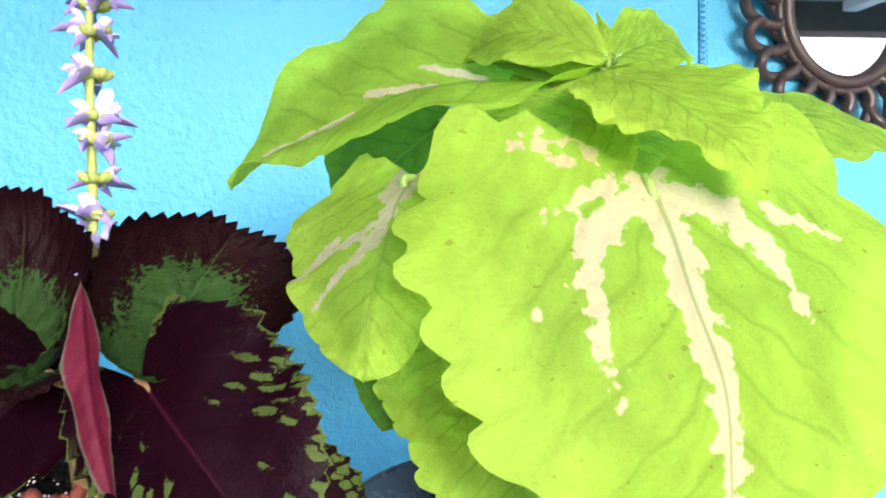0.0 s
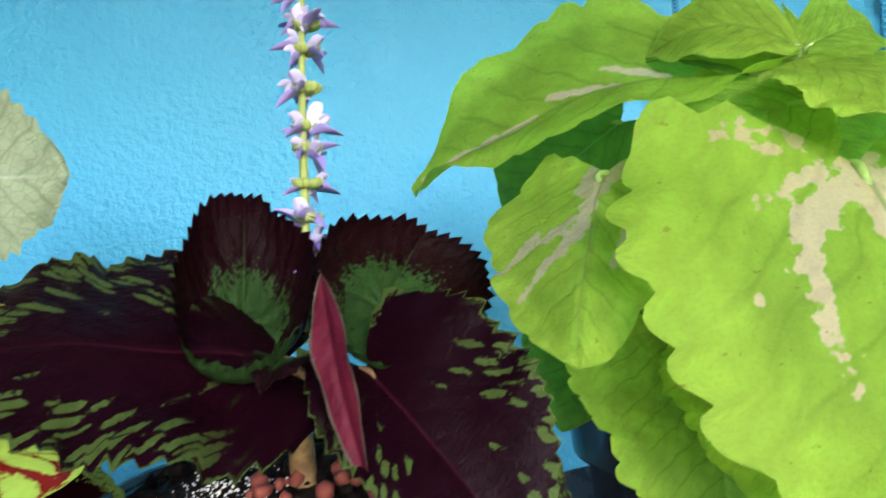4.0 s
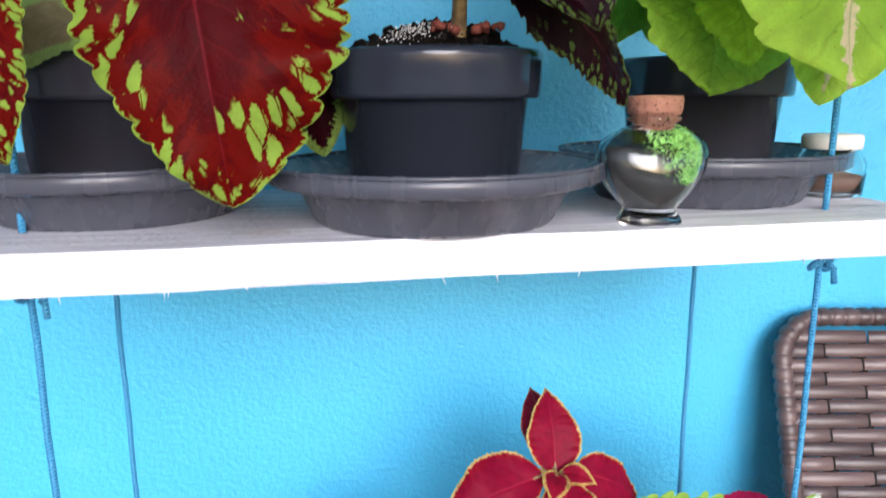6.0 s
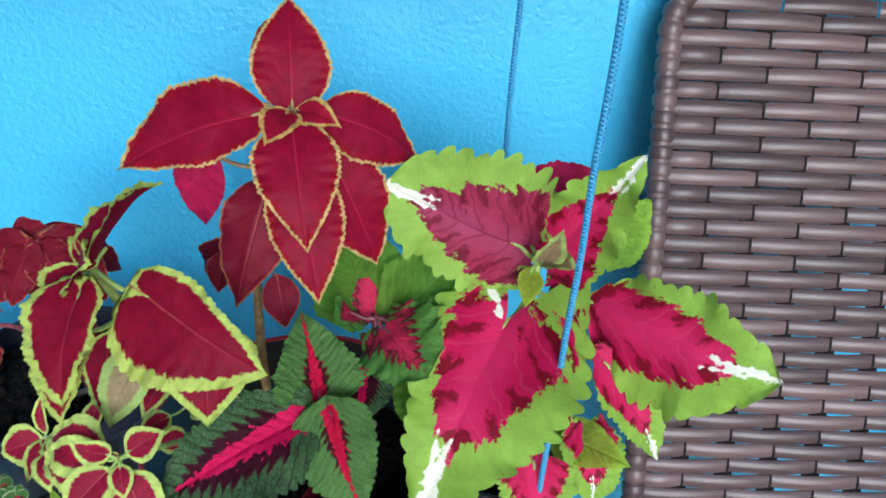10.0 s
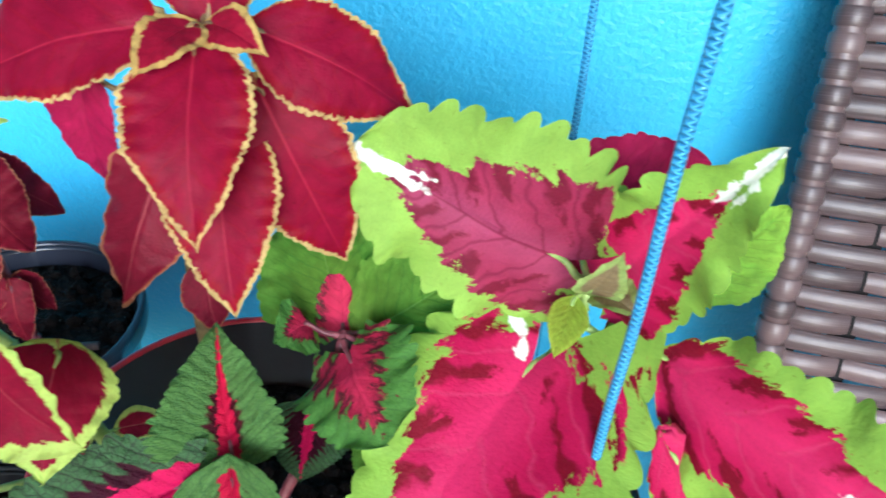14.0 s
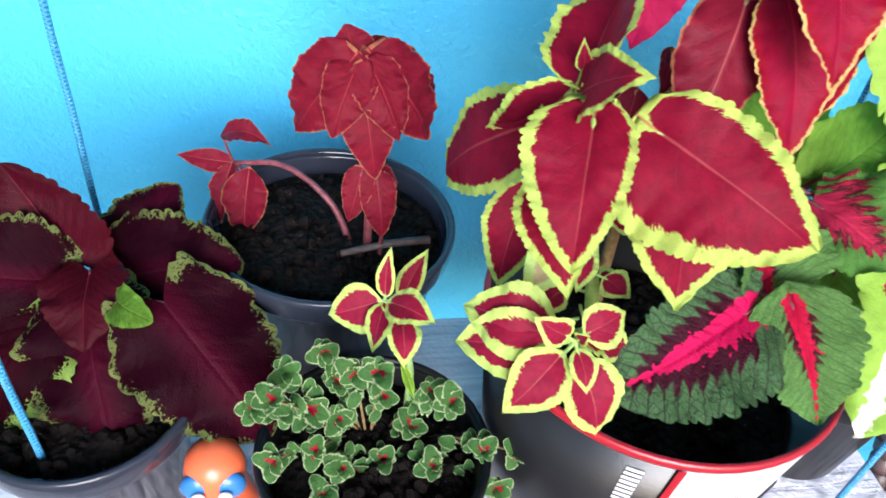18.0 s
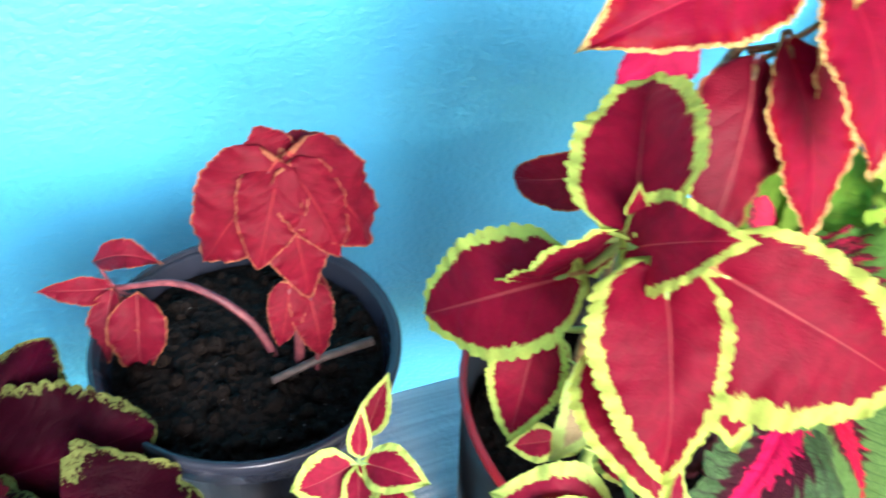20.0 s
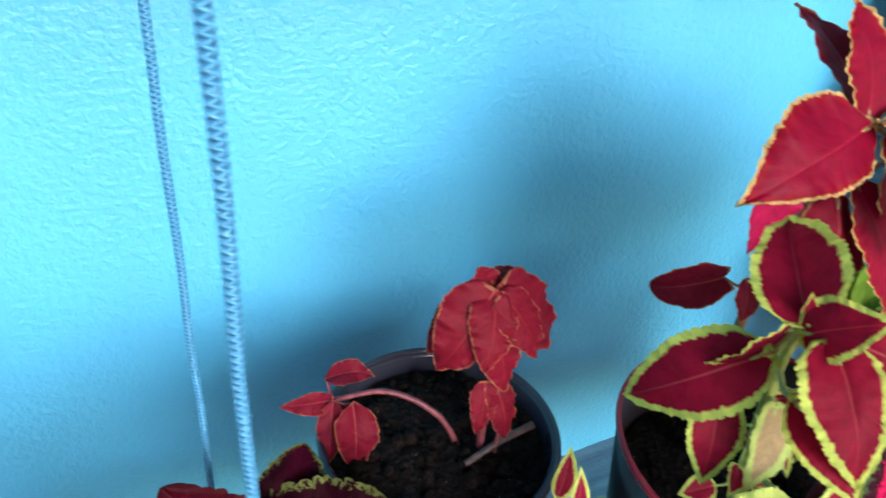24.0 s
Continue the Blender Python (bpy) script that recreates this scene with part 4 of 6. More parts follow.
cord(-0.334, 0.328, "blue braided cord, knotted under the boards, at the front")
cord(-0.328, 0.512, "blue braided cord running behind the plants")
cord(0.262, 0.305, "blue braided cord in front of the lime-edged plant")
cord(0.264, 0.497, "blue braided cord running behind the plants")
sleeve = lathe(bmesh.new(), [(0.0042, 0), (0.0052, 0), (0.0052, 0.018), (0.0042, 0.018), (0.0042, 0)], 16)
ob = tagged(part("cord_sleeve", sleeve, WHITE, None, "short white plastic sleeve on the cord under the board"), "", "sleeve")
ob.location = (-0.334, 0.328, TOP_HIGH - 0.045)


# ---- upper board: three pots on saucers, two jars ----
def pot_on_saucer(x, y, mat, label, r=0.0755, heap=0.006, seed=1):
    saucer(x, y, TOP_HIGH, 0.124, "slate-grey plastic saucer on the white board")
    return pot("plant_pot", x, y, TOP_HIGH + 0.004, TOP_HIGH + 0.120, r, r * 0.77, mat, label, 0.010, 0.030, heap, seed)


pot_on_saucer(-0.048, 0.335, BLUEGREY, "slate-blue plastic pot with heaped dark soil", 0.078, 0.028, 2)
pot_on_saucer(-0.289, 0.410, GREY, "dark grey plastic pot standing in a saucer")
pot_on_saucer(0.205, 0.405, GREY, "dark grey plastic pot under lime leaves")
PERLITE = make_plain("white_fertiliser_grains", (0.75, 0.74, 0.72), 0.6, 0.1)
bm = bmesh.new()
rnd = random.Random(5)
for k in range(260):
    gx, gy = -0.070 + rnd.gauss(0, 1) * 0.011, 0.298 + rnd.gauss(0, 1) * 0.008
    lift = 0.028 * (1 - ((gx + 0.048) ** 2 + (gy - 0.335) ** 2) / 0.0052)
    res = bmesh.ops.create_icosphere(bm, subdivisions=1, radius=rnd.uniform(0.00025, 0.00065))
    for v in res["verts"]:
        v.co += Vector((gx, gy, TOP_HIGH + 0.1135 + lift + 0.0015))
tagged(part("fertiliser_grains", bm, PERLITE, None, "white grains strewn on the dark soil"), "", "grains", kind="stuff")
CHIP = make_plain("red_clay_chip", (0.16, 0.035, 0.02), 0.8, 0.4, 120)
bm = bmesh.new()
for k in range(14):
    c = Vector((-0.038 + rnd.uniform(-0.02, 0.03), 0.292 + rnd.uniform(-0.012, 0.012), TOP_HIGH + 0.133 + rnd.uniform(-0.002, 0.003)))
    res = bmesh.ops.create_icosphere(bm, subdivisions=1, radius=rnd.uniform(0.002, 0.005))
    for v in res["verts"]:
        v.co = Vector([v.co[i] * rnd.uniform(0.6, 1.2) for i in range(3)]) + c
tagged(part("clay_chips", bm, CHIP, None, "reddish clay chips on the soil"), "", "chips", kind="stuff")

# purple plant in the middle pot, with its flower spike
hub = (-0.038, 0.275, 1.368)
M = Plant("coleus_plant", (-0.035, 0.31, TOP_HIGH + 0.12), "purple coleus with green-blotched leaf edges in the slate pot", STEM_BROWN, group="potted coleus plants")
M.stem([(-0.035, 0.31, 1.29), (-0.036, 0.300, 1.33), hub], 0.0062, 0.0045)
M.spread("purple", (-0.044, 0.274, 1.368), (-0.153, 0.247, 1.383), (-0.112, 0.322, 1.408), (-0.088, 0.219, 1.345), "blunt", hub, arch=0.07, ruffle=0.045, saw=True, teeth=17, tooth=0.12)
M.cup("purple_green", (-0.053, 0.314, 1.434), (-0.053, 0.238, 1.374), (-0.029, 0.282, 1.408), (-0.079, 0.276, 1.408), 0.030, seed=3)
M.spread("purple", (-0.012, 0.260, 1.366), (0.028, 0.210, 1.311), (-0.016, 0.216, 1.330), (0.044, 0.222, 1.362), "blunt", hub, arch=0.10, ruffle=0.06, saw=True, teeth=15, tooth=0.10)
M.leaf("pink_under", (-0.027, 0.246, 1.402), (-0.016, 0.214, 1.330), 0.0068, (-0.55, -0.83, 0.0), "narrow", arch=0.05, fold=0.25, ruffle=0.12)
M.cup("purple_green", (0.029, 0.330, 1.419), (-0.008, 0.252, 1.370), (0.056, 0.314, 1.384), (-0.016, 0.288, 1.414), 0.018, seed=5)
M.leaf("purple", (-0.062, 0.30, 1.375), (-0.098, 0.335, 1.408), 0.020, (0.1, -0.8, 0.6), "round", hub, arch=0.0, saw=True, teeth=18, tooth=0.09)
M.leaf("purple_green", (-0.040, 0.262, 1.372), (-0.048, 0.232, 1.366), 0.012, (0.0, -0.5, 0.85), "ovate", hub, saw=True, teeth=18, tooth=0.09)
M.leaf("purple", (0.000, 0.262, 1.345), (0.077, 0.278, 1.268), 0.030, (0.1, -0.85, 0.5), "broad", hub, arch=0.14, fold=-0.2, saw=True, teeth=17, tooth=0.12)
M.done()
PETAL_V = make_plain("violet_petal", (0.36, 0.30, 0.68), 0.5, 0.25, 300)
PETAL_W = make_plain("pale_lilac_petal", (0.64, 0.60, 0.84), 0.5, 0.15, 300)
CALYX = make_plain("yellow_green_calyx", (0.34, 0.42, 0.09), 0.55, 0.25, 300)
spike = thing("flower_spike", (-0.033, 0.30, 1.372), "lilac and white flower spike above the purple coleus", "flower")
axis_pts = smooth_line([(0, 0, 0), (0.004, 0.010, 0.05), (0.006, 0.010, 0.11), (0.012, 0.010, 0.22)])
part("stalk", tube(bmesh.new(), axis_pts, [0.0023, 0.0012], 8), CALYX, spike)


def floret(size):
    bm = bmesh.new()
    for ln, up, w, mi in ((1.0, -0.28, 0.30, 0), (0.62, 0.45, 0.34, 1), (0.55, 0.1, 0.40, 1)):
        rows = []
        for k in range(5):
            u = k / 4
            ww = w * size * math.sin(math.pi * (0.18 + 0.8 * u)) * 0.6
            rows.append([bm.verts.new((size * ln * u, s * ww, size * (up * u + 0.25 * abs(s) * math.sin(3 * u)))) for s in (-1, 0, 1)])
        for a, b in zip(rows, rows[1:]):
            for j in range(2):
                bm.faces.new((a[j], a[j + 1], b[j + 1], b[j])).material_index = mi
    me = bpy.data.meshes.new("floret")
    bm.to_mesh(me)
    bm.free()
    me.materials.append(PETAL_V)
    me.materials.append(PETAL_W)
    me.polygons.foreach_set("use_smooth", [True] * len(me.polygons))
    return me


def bud():
    bm = bmesh.new()
    lathe(bm, [(0, 0), (0.0016, 0.001), (0.0021, 0.003), (0.0015, 0.0052), (0, 0.006)], 8)
    me = bpy.data.meshes.new("bud")
    bm.to_mesh(me)
    bm.free()
    me.materials.append(CALYX)
    me.polygons.foreach_set("use_smooth", [True] * len(me.polygons))
    return me


flo, bd = floret(0.0135), bud()
rnd = random.Random(11)
for w in range(15):
    z = 0.012 + w * 0.0132 + rnd.uniform(-0.003, 0.003)
    at = Vector((0.004 + 0.008 * z / 0.22, 0.010, z))
    for k in range(9):
        a = 2 * math.pi * (k / 9) + w * 0.6 + rnd.uniform(-0.3, 0.3)
        if rnd.random() < 0.66:
            o = new("floret", flo)
            o.parent = spike
            o.matrix_local = pose(*(at + Vector((0.002 * math.cos(a), 0.002 * math.sin(a), rnd.uniform(-0.003, 0.003)))), rnd.uniform(-40, 40), rnd.uniform(-45, 30), math.degrees(a)) @ Matrix.Scale(rnd.uniform(0.65, 1.12), 4)
        o = new("bud", bd)
        o.parent = spike
        o.matrix_local = pose(*(at + Vector((0.0015 * math.cos(a + 0.6), 0.0015 * math.sin(a + 0.6), 0))), 0, 62, math.degrees(a) + 34)

# lime plant in the pot beside the heart jar
hub = (0.180, 0.268, 1.480)
Np = Plant("coleus_plant", (0.205, 0.405, TOP_HIGH + 0.11), "large lime-green coleus with cream leaf veins", STEM_GREEN, group="potted coleus plants")
Np.stem([(0.205, 0.405, 1.27), (0.20, 0.36, 1.36), (0.188, 0.30, 1.44), hub], 0.007, 0.004)
Np.spread("lime_cream", (0.168, 0.227, 1.430), (0.166, 0.178, 1.277), (0.072, 0.226, 1.380), (0.272, 0.208, 1.368), "cordate", (0.186, 0.295, 1.44), r=0.0026, arch=0.10, ruffle=0.05, pucker=0.008, teeth=9, tooth=0.16)
Np.spread("lime_streak", (0.168, 0.272, 1.476), (0.025, 0.351, 1.436), (0.104, 0.360, 1.508), (0.098, 0.266, 1.443), "lance", hub, r=0.002, arch=0.10, ruffle=0.06, teeth=9, tooth=0.15)
Np.spread("lime", (0.174, 0.252, 1.472), (0.194, 0.194, 1.423), (0.140, 0.214, 1.440), (0.226, 0.236, 1.462), "wide", hub, arch=0.12, tooth=0.04)
Np.leaf("lime", (0.176, 0.264, 1.484), (0.126, 0.300, 1.488), 0.023, (-0.20, -0.80, 0.56), "lance", hub, arch=0.24, fold=0.12, tooth=0.05)
Np.leaf("lime", (0.182, 0.264, 1.484), (0.217, 0.264, 1.488), 0.018, (0.1, -0.80, 0.60), "round", hub, arch=0.20, fold=0.15, tooth=0.08, teeth=6)
Np.leaf("lime", (0.225, 0.262, 1.455), (0.345, 0.256, 1.444), 0.036, (0.05, -0.55, 0.83), "round", hub, arch=0.10, fold=-0.12, teeth=9, tooth=0.14, pucker=0.02)
Np.spread("lime_pale", (0.090, 0.272, 1.434), (0.058, 0.236, 1.363), (0.041, 0.288, 1.388), (0.106, 0.246, 1.388), "broad", (0.19, 0.31, 1.43), r=0.002, arch=0.14, pucker=0.016, teeth=8, tooth=0.13)
Np.leaf("lime", (0.172, 0.258, 1.458), (0.098, 0.276, 1.428), 0.034, (-0.15, -0.75, 0.65), "wide", hub, arch=0.12, fold=-0.1)
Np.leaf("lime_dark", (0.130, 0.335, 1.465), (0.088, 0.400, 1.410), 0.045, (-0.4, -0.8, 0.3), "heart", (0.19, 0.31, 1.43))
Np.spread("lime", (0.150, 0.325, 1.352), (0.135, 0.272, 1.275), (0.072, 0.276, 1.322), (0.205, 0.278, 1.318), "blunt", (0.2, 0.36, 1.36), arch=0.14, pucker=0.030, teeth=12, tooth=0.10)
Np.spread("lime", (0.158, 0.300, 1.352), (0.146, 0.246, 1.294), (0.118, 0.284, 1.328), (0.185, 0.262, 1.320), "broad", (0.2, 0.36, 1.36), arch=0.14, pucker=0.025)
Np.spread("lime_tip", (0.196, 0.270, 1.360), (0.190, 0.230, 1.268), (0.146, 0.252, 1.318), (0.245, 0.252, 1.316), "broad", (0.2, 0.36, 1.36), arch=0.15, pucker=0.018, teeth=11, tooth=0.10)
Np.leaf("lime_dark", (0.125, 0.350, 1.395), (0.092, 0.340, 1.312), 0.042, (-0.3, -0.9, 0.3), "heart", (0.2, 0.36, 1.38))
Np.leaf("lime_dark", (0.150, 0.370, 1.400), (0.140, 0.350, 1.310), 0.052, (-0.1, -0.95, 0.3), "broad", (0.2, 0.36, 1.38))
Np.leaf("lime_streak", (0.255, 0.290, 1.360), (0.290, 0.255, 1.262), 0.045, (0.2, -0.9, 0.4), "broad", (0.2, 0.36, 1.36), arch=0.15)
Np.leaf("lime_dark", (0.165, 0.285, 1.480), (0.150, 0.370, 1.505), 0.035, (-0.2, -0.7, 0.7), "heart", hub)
Np.leaf("lime", (0.190, 0.290, 1.462), (0.170, 0.238, 1.424), 0.032, (-0.1, -0.8, 0.55), "broad", hub)
Np.leaf("lime", (0.179, 0.270, 1.484), (0.179, 0.276, 1.506), 0.004, (0.0, -1, 0.1), "narrow")
Np.done()

# scarlet plant in the pot further along
K = Plant("coleus_plant", (-0.285, 0.410, TOP_HIGH + 0.11), "scarlet coleus with lime-lobed drooping leaves", STEM_PALE, group="potted coleus plants")
K.stem([(-0.285, 0.410, 1.27), (-0.275, 0.36, 1.36), (-0.250, 0.27, 1.42), (-0.240, 0.235, 1.47)], 0.007, 0.005)
K.stem([(-0.244, 0.25, 1.445), (-0.222, 0.222, 1.425), (-0.205, 0.225, 1.392)], 0.0045, 0.003)
K.spread("scarlet", (-0.207, 0.268, 1.390), (-0.184, 0.238, 1.211), (-0.268, 0.258, 1.330), (-0.110, 0.264, 1.332), "broad", (-0.214, 0.224, 1.40), r=0.003, arch=0.14, ruffle=0.08, teeth=14, tooth=0.17, pucker=0.010)
K.leaf("scarlet", (-0.212, 0.290, 1.392), (-0.222, 0.285, 1.418), 0.016, (0.0, -0.9, 0.4), "broad", (-0.236, 0.25, 1.41), arch=0.1, teeth=8, tooth=0.12)
K.leaf("grey_under", (-0.250, 0.390, 1.452), (-0.138, 0.385, 1.452), 0.070, (0.05, -1, 0.1), "broad", (-0.25, 0.27, 1.42), r=0.003, arch=0.05, fold=0.1, teeth=20, tooth=0.16, saw=True, pucker=0.02)
K.leaf("pale", (-0.222, 0.215, 1.398), (-0.236, 0.192, 1.372), 0.013, (-0.1, -0.95, 0.2), "round", (-0.228, 0.23, 1.42))
K.leaf("scarlet", (-0.330, 0.262, 1.360), (-0.306, 0.245, 1.238), 0.040, (-0.1, -0.97, 0.2), "broad", (-0.26, 0.30, 1.40), r=0.003, arch=0.12, teeth=15, tooth=0.1)
K.leaf("burgundy_lime", (-0.150, 0.36, 1.310), (-0.128, 0.340, 1.232), 0.030, (0.2, -0.95, 0.2), "broad", (-0.27, 0.38, 1.33), arch=0.1)
K.leaf("scarlet", (-0.345, 0.35, 1.400), (-0.420, 0.33, 1.340), 0.055, (-0.3, -0.9, 0.4), "broad", (-0.27, 0.34, 1.38), r=0.003, arch=0.12, teeth=15, tooth=0.1)
K.leaf("pale", (-0.290, 0.36, 1.330), (-0.345, 0.330, 1.292), 0.030, (-0.2, -0.9, 0.4), "broad", (-0.278, 0.38, 1.33), arch=0.1)
K.leaf("burgundy_lime", (-0.235, 0.31, 1.405), (-0.160, 0.30, 1.400), 0.030, (0.1, -0.8, 0.6), "broad", (-0.25, 0.27, 1.42))
K.done()


# heart-shaped jar with a cork
def heart_half(z):
    """Half width of the heart at a height from 0 (foot) to 1 (top of the lobes)."""
    return 0.38 + 0.62 * math.sin(math.pi / 2 * z / 0.68) if z < 0.68 else math.sqrt(max(0.0, 1 - ((z - 0.68) / 0.372) ** 2))


def heart_body(bm, w, d, z0, h, n=40, rows=22, k=1.0, top=1.0, mat=0):
    rings = []
    for i in range(rows + 1):
        u = 0.06 + (top - 0.06) * i / rows
        hw, hd = max(0.012, w * heart_half(u) * k), max(0.010, d * math.sin(math.pi * min(1, 0.14 + 0.80 * u)) ** 0.6 * k)
        rings.append([bm.verts.new((hw * math.cos(a) * (0.88 + 0.12 * abs(math.cos(a))), hd * math.sin(a), z0 + h * u)) for a in [2 * math.pi * j / n for j in range(n)]])
    for a, b in zip(rings, rings[1:]):
        for j in range(n):
            i = (j + 1) % n
            bm.faces.new((a[j], a[i], b[i], b[j])).material_index = mat
    return rings


JARSOIL = make_plain("brown_jar_soil", (0.012, 0.0095, 0.0085), 0.9, 0.8, 260)
jar = thing("heart_jar", (0.100, 0.282, TOP_HIGH), "heart-shaped glass jar of soil and moss, corked", "jar")
bm = bmesh.new()
outer = heart_body(bm, 0.0425, 0.025, 0.008, 0.060)
neck = [[bm.verts.new((r * math.cos(2 * math.pi * j / 40), r * math.sin(2 * math.pi * j / 40), z)) for j in range(40)] for r, z in ((0.0150, 0.0690), (0.0150, 0.0710), (0.0185, 0.0725), (0.0190, 0.0745), (0.0170, 0.0755))]
inner_neck = [[bm.verts.new((r * math.cos(2 * math.pi * j / 40), r * math.sin(2 * math.pi * j / 40), z)) for j in range(40)] for r, z in ((0.0140, 0.0755), (0.0130, 0.072), (0.0130, 0.0685))]
inner = heart_body(bm, 0.0425, 0.025, 0.008, 0.060, k=0.91)
loops = [outer[-1]] + neck + inner_neck + [inner[-1]]
for a, b in zip(loops, loops[1:]):
    for j in range(40):
        i = (j + 1) % 40
        bm.faces.new((a[j], a[i], b[i], b[j]))
bm.faces.new(inner[0])
bm.faces.new(outer[0][::-1])
bmesh.ops.recalc_face_normals(bm, faces=bm.faces)
part("glass_body", bm, GLASS, jar).visible_shadow = False
bm = bmesh.new()
rr = []
for w, d, z in ((0.022, 0.017, 0.0), (0.022, 0.017, 0.002), (0.018, 0.014, 0.009), (0.011, 0.009, 0.0145)):
    rr.append([bm.verts.new((w * (1 if abs(math.cos(a)) > 0.5 else 0.92) * math.copysign(abs(math.cos(a)) ** 0.6, math.cos(a)), d * math.copysign(abs(math.sin(a)) ** 0.6, math.sin(a)), z)) for a in [2 * math.pi * j / 24 for j in range(24)]])
for a, b in zip(rr, rr[1:]):
    for j in range(24):
        bm.faces.new((a[j], a[(j + 1) % 24], b[(j + 1) % 24], b[j]))
bm.faces.new(rr[0][::-1])
bm.faces.new(rr[-1])
part("glass_foot", bm, GLASS, jar).visible_shadow = False
bm = bmesh.new()
fill = heart_body(bm, 0.0425, 0.025, 0.008, 0.060, k=0.80, top=0.76, rows=20)
for v in bm.verts:
    v.co += Vector((0, 1, 0.6)) * 0.0016 * noise.noise(v.co * 300) - Vector((0, 0, 0.22)) * max(0.0, v.co.z - 0.035) * (1 if v.co.x > 0.008 else 0)
bm.faces.new(fill[0][::-1])
bm.faces.new(fill[-1])
part("soil", bm, JARSOIL, jar, "dark soil filling the lower half")
MOSS = make_plain("fresh_moss", (0.22, 0.42, 0.09), 0.8, 0.5, 250)
bm = bmesh.new()
rnd = random.Random(8)
for k in range(2200):
    u = rnd.uniform(0.36, 1.06)
    a = rnd.uniform(-2.0, 0.9)
    hw, hd = 0.0378 * heart_half(u), 0.0208 * math.sin(math.pi * min(1, 0.14 + 0.8 * u)) ** 0.6
    c = Vector((hw * math.cos(a) * rnd.uniform(0.85, 1), hd * math.sin(a) * rnd.uniform(0.88, 1), 0.008 + 0.060 * u))
    if c.x < -0.016 + 0.012 * rnd.random() + max(0.0, 0.75 - u) * 0.05:
        continue
    s = rnd.uniform(0.0009, 0.0022)
    e1, e2 = Vector((rnd.uniform(-1, 1), rnd.uniform(-1, 1), rnd.uniform(-1, 1))).normalized() * s, Vector((rnd.uniform(-1, 1), rnd.uniform(-1, 1), rnd.uniform(-1, 1))).normalized() * s
    bm.faces.new([bm.verts.new(c + q) for q in (e1, e2, -e1, -e2)])
tagged(part("moss", bm, MOSS, jar, "bright green moss sprigs"), kind="stuff")
bm = lathe(bmesh.new(), [(0, 0.066), (0.0128, 0.066), (0.0150, 0.0758), (0.0180, 0.0765), (0.0192, 0.080), (0.0196, 0.087), (0.0185, 0.0895), (0, 0.0900)], 32)
part("cork", bm, CORK, jar, "rough reddish cork stopper")

# small round jar with a white lid
sj = thing("screw_jar", (0.315, 0.372, TOP_HIGH), "small glass jar with a white lid and brown filling", "jar")
part("glass_body", lathe(bmesh.new(), [(0, 0.002), (0.024, 0.001), (0.028, 0.004), (0.029, 0.02), (0.029, 0.032), (0.024, 0.040), (0.022, 0.043), (0.022, 0.046), (0.020, 0.046), (0.020, 0.043), (0.0225, 0.039), (0.0272, 0.031), (0.0272, 0.006), (0, 0.005)], 40), GLASS, sj).visible_shadow = False
BARK = make_plain("brown_bark_crumbs", (0.10, 0.045, 0.025), 0.8, 0.5, 250)
part("filling", lathe(bmesh.new(), [(0, 0.0055), (0.0262, 0.0065), (0.0265, 0.018), (0.015, 0.021), (0, 0.019)], 32), BARK, sj, "brown bark crumbs")
part("lid", lathe(bmesh.new(), [(0.0235, 0.043), (0.0245, 0.0435), (0.0248, 0.053), (0.0235, 0.0555), (0, 0.056)], 40), WHITE, sj, "white screw lid")


# ---- lower board ----
bucket = thing("popcorn_bucket", (0.066, 0.356, TOP_LOW), "round printed bucket with a red rim, used as a planter", "bucket")
INK = make_plain("black_print", (0.012, 0.012, 0.014), 0.3, 0.3)
PAPER = make_plain("pale_grey_print", (0.60, 0.60, 0.62), 0.35, 0.12, 25)
RED = make_plain("red_plastic", (0.32, 0.010, 0.020), 0.3, 0.2)
ART = {"red": make_plain("red_print", (0.40, 0.03, 0.04), 0.35), "blue": make_plain("blue_print", (0.05, 0.30, 0.50), 0.35), "grey": make_plain("grey_print", (0.14, 0.15, 0.18), 0.35, 0.4, 60)}
BH, BR0, BR1 = 0.195, 0.097, 0.119


def bucket_face(a0, a1, z0, z1, off, mat, name, parent, label=""):
    bm = bmesh.new()
    n, m = max(2, int((a1 - a0) / 0.09)), 8
    g = [[bm.verts.new(((BR0 + (BR1 - BR0) * z / BH + off) * math.cos(a), (BR0 + (BR1 - BR0) * z / BH + off) * math.sin(a), z)) for a in [a0 + (a1 - a0) * k / n for k in range(n + 1)]] for z in [z0 + (z1 - z0) * k / m for k in range(m + 1)]]
    for p, q in zip(g, g[1:]):
        for k in range(n):
            bm.faces.new((p[k], p[k + 1], q[k + 1], q[k]))
    return part(name, bm, mat, parent, label)


part("wall", lathe(bmesh.new(), [(0, 0), (BR0 - 0.002, 0), (BR0, 0.002), (BR1, BH), (BR1 - 0.002, BH), (BR0 - 0.002, 0.004), (0, 0.004)], 64), INK, bucket, "black printed wall")
part("rim", lathe(bmesh.new(), [(BR1 - 0.0025, BH - 0.006), (BR1 + 0.0008, BH - 0.006), (BR1 + 0.002, BH - 0.003), (BR1 + 0.0015, BH + 0.001), (BR1 - 0.001, BH + 0.0015), (BR1 - 0.0025, BH - 0.001)], 64), RED, bucket, "red rolled rim")
A0 = -1.83
panel = bucket_face(A0, A0 + 1.75, 0.004, BH - 0.006, 0.0012, PAPER, "printed_panel", bucket, "pale printed panel")
bucket_face(A0 - 0.02, A0 + 0.02, 0.004, BH - 0.006, 0.0020, RED, "stripe", bucket, "thin red stripe")
rnd = random.Random(4)
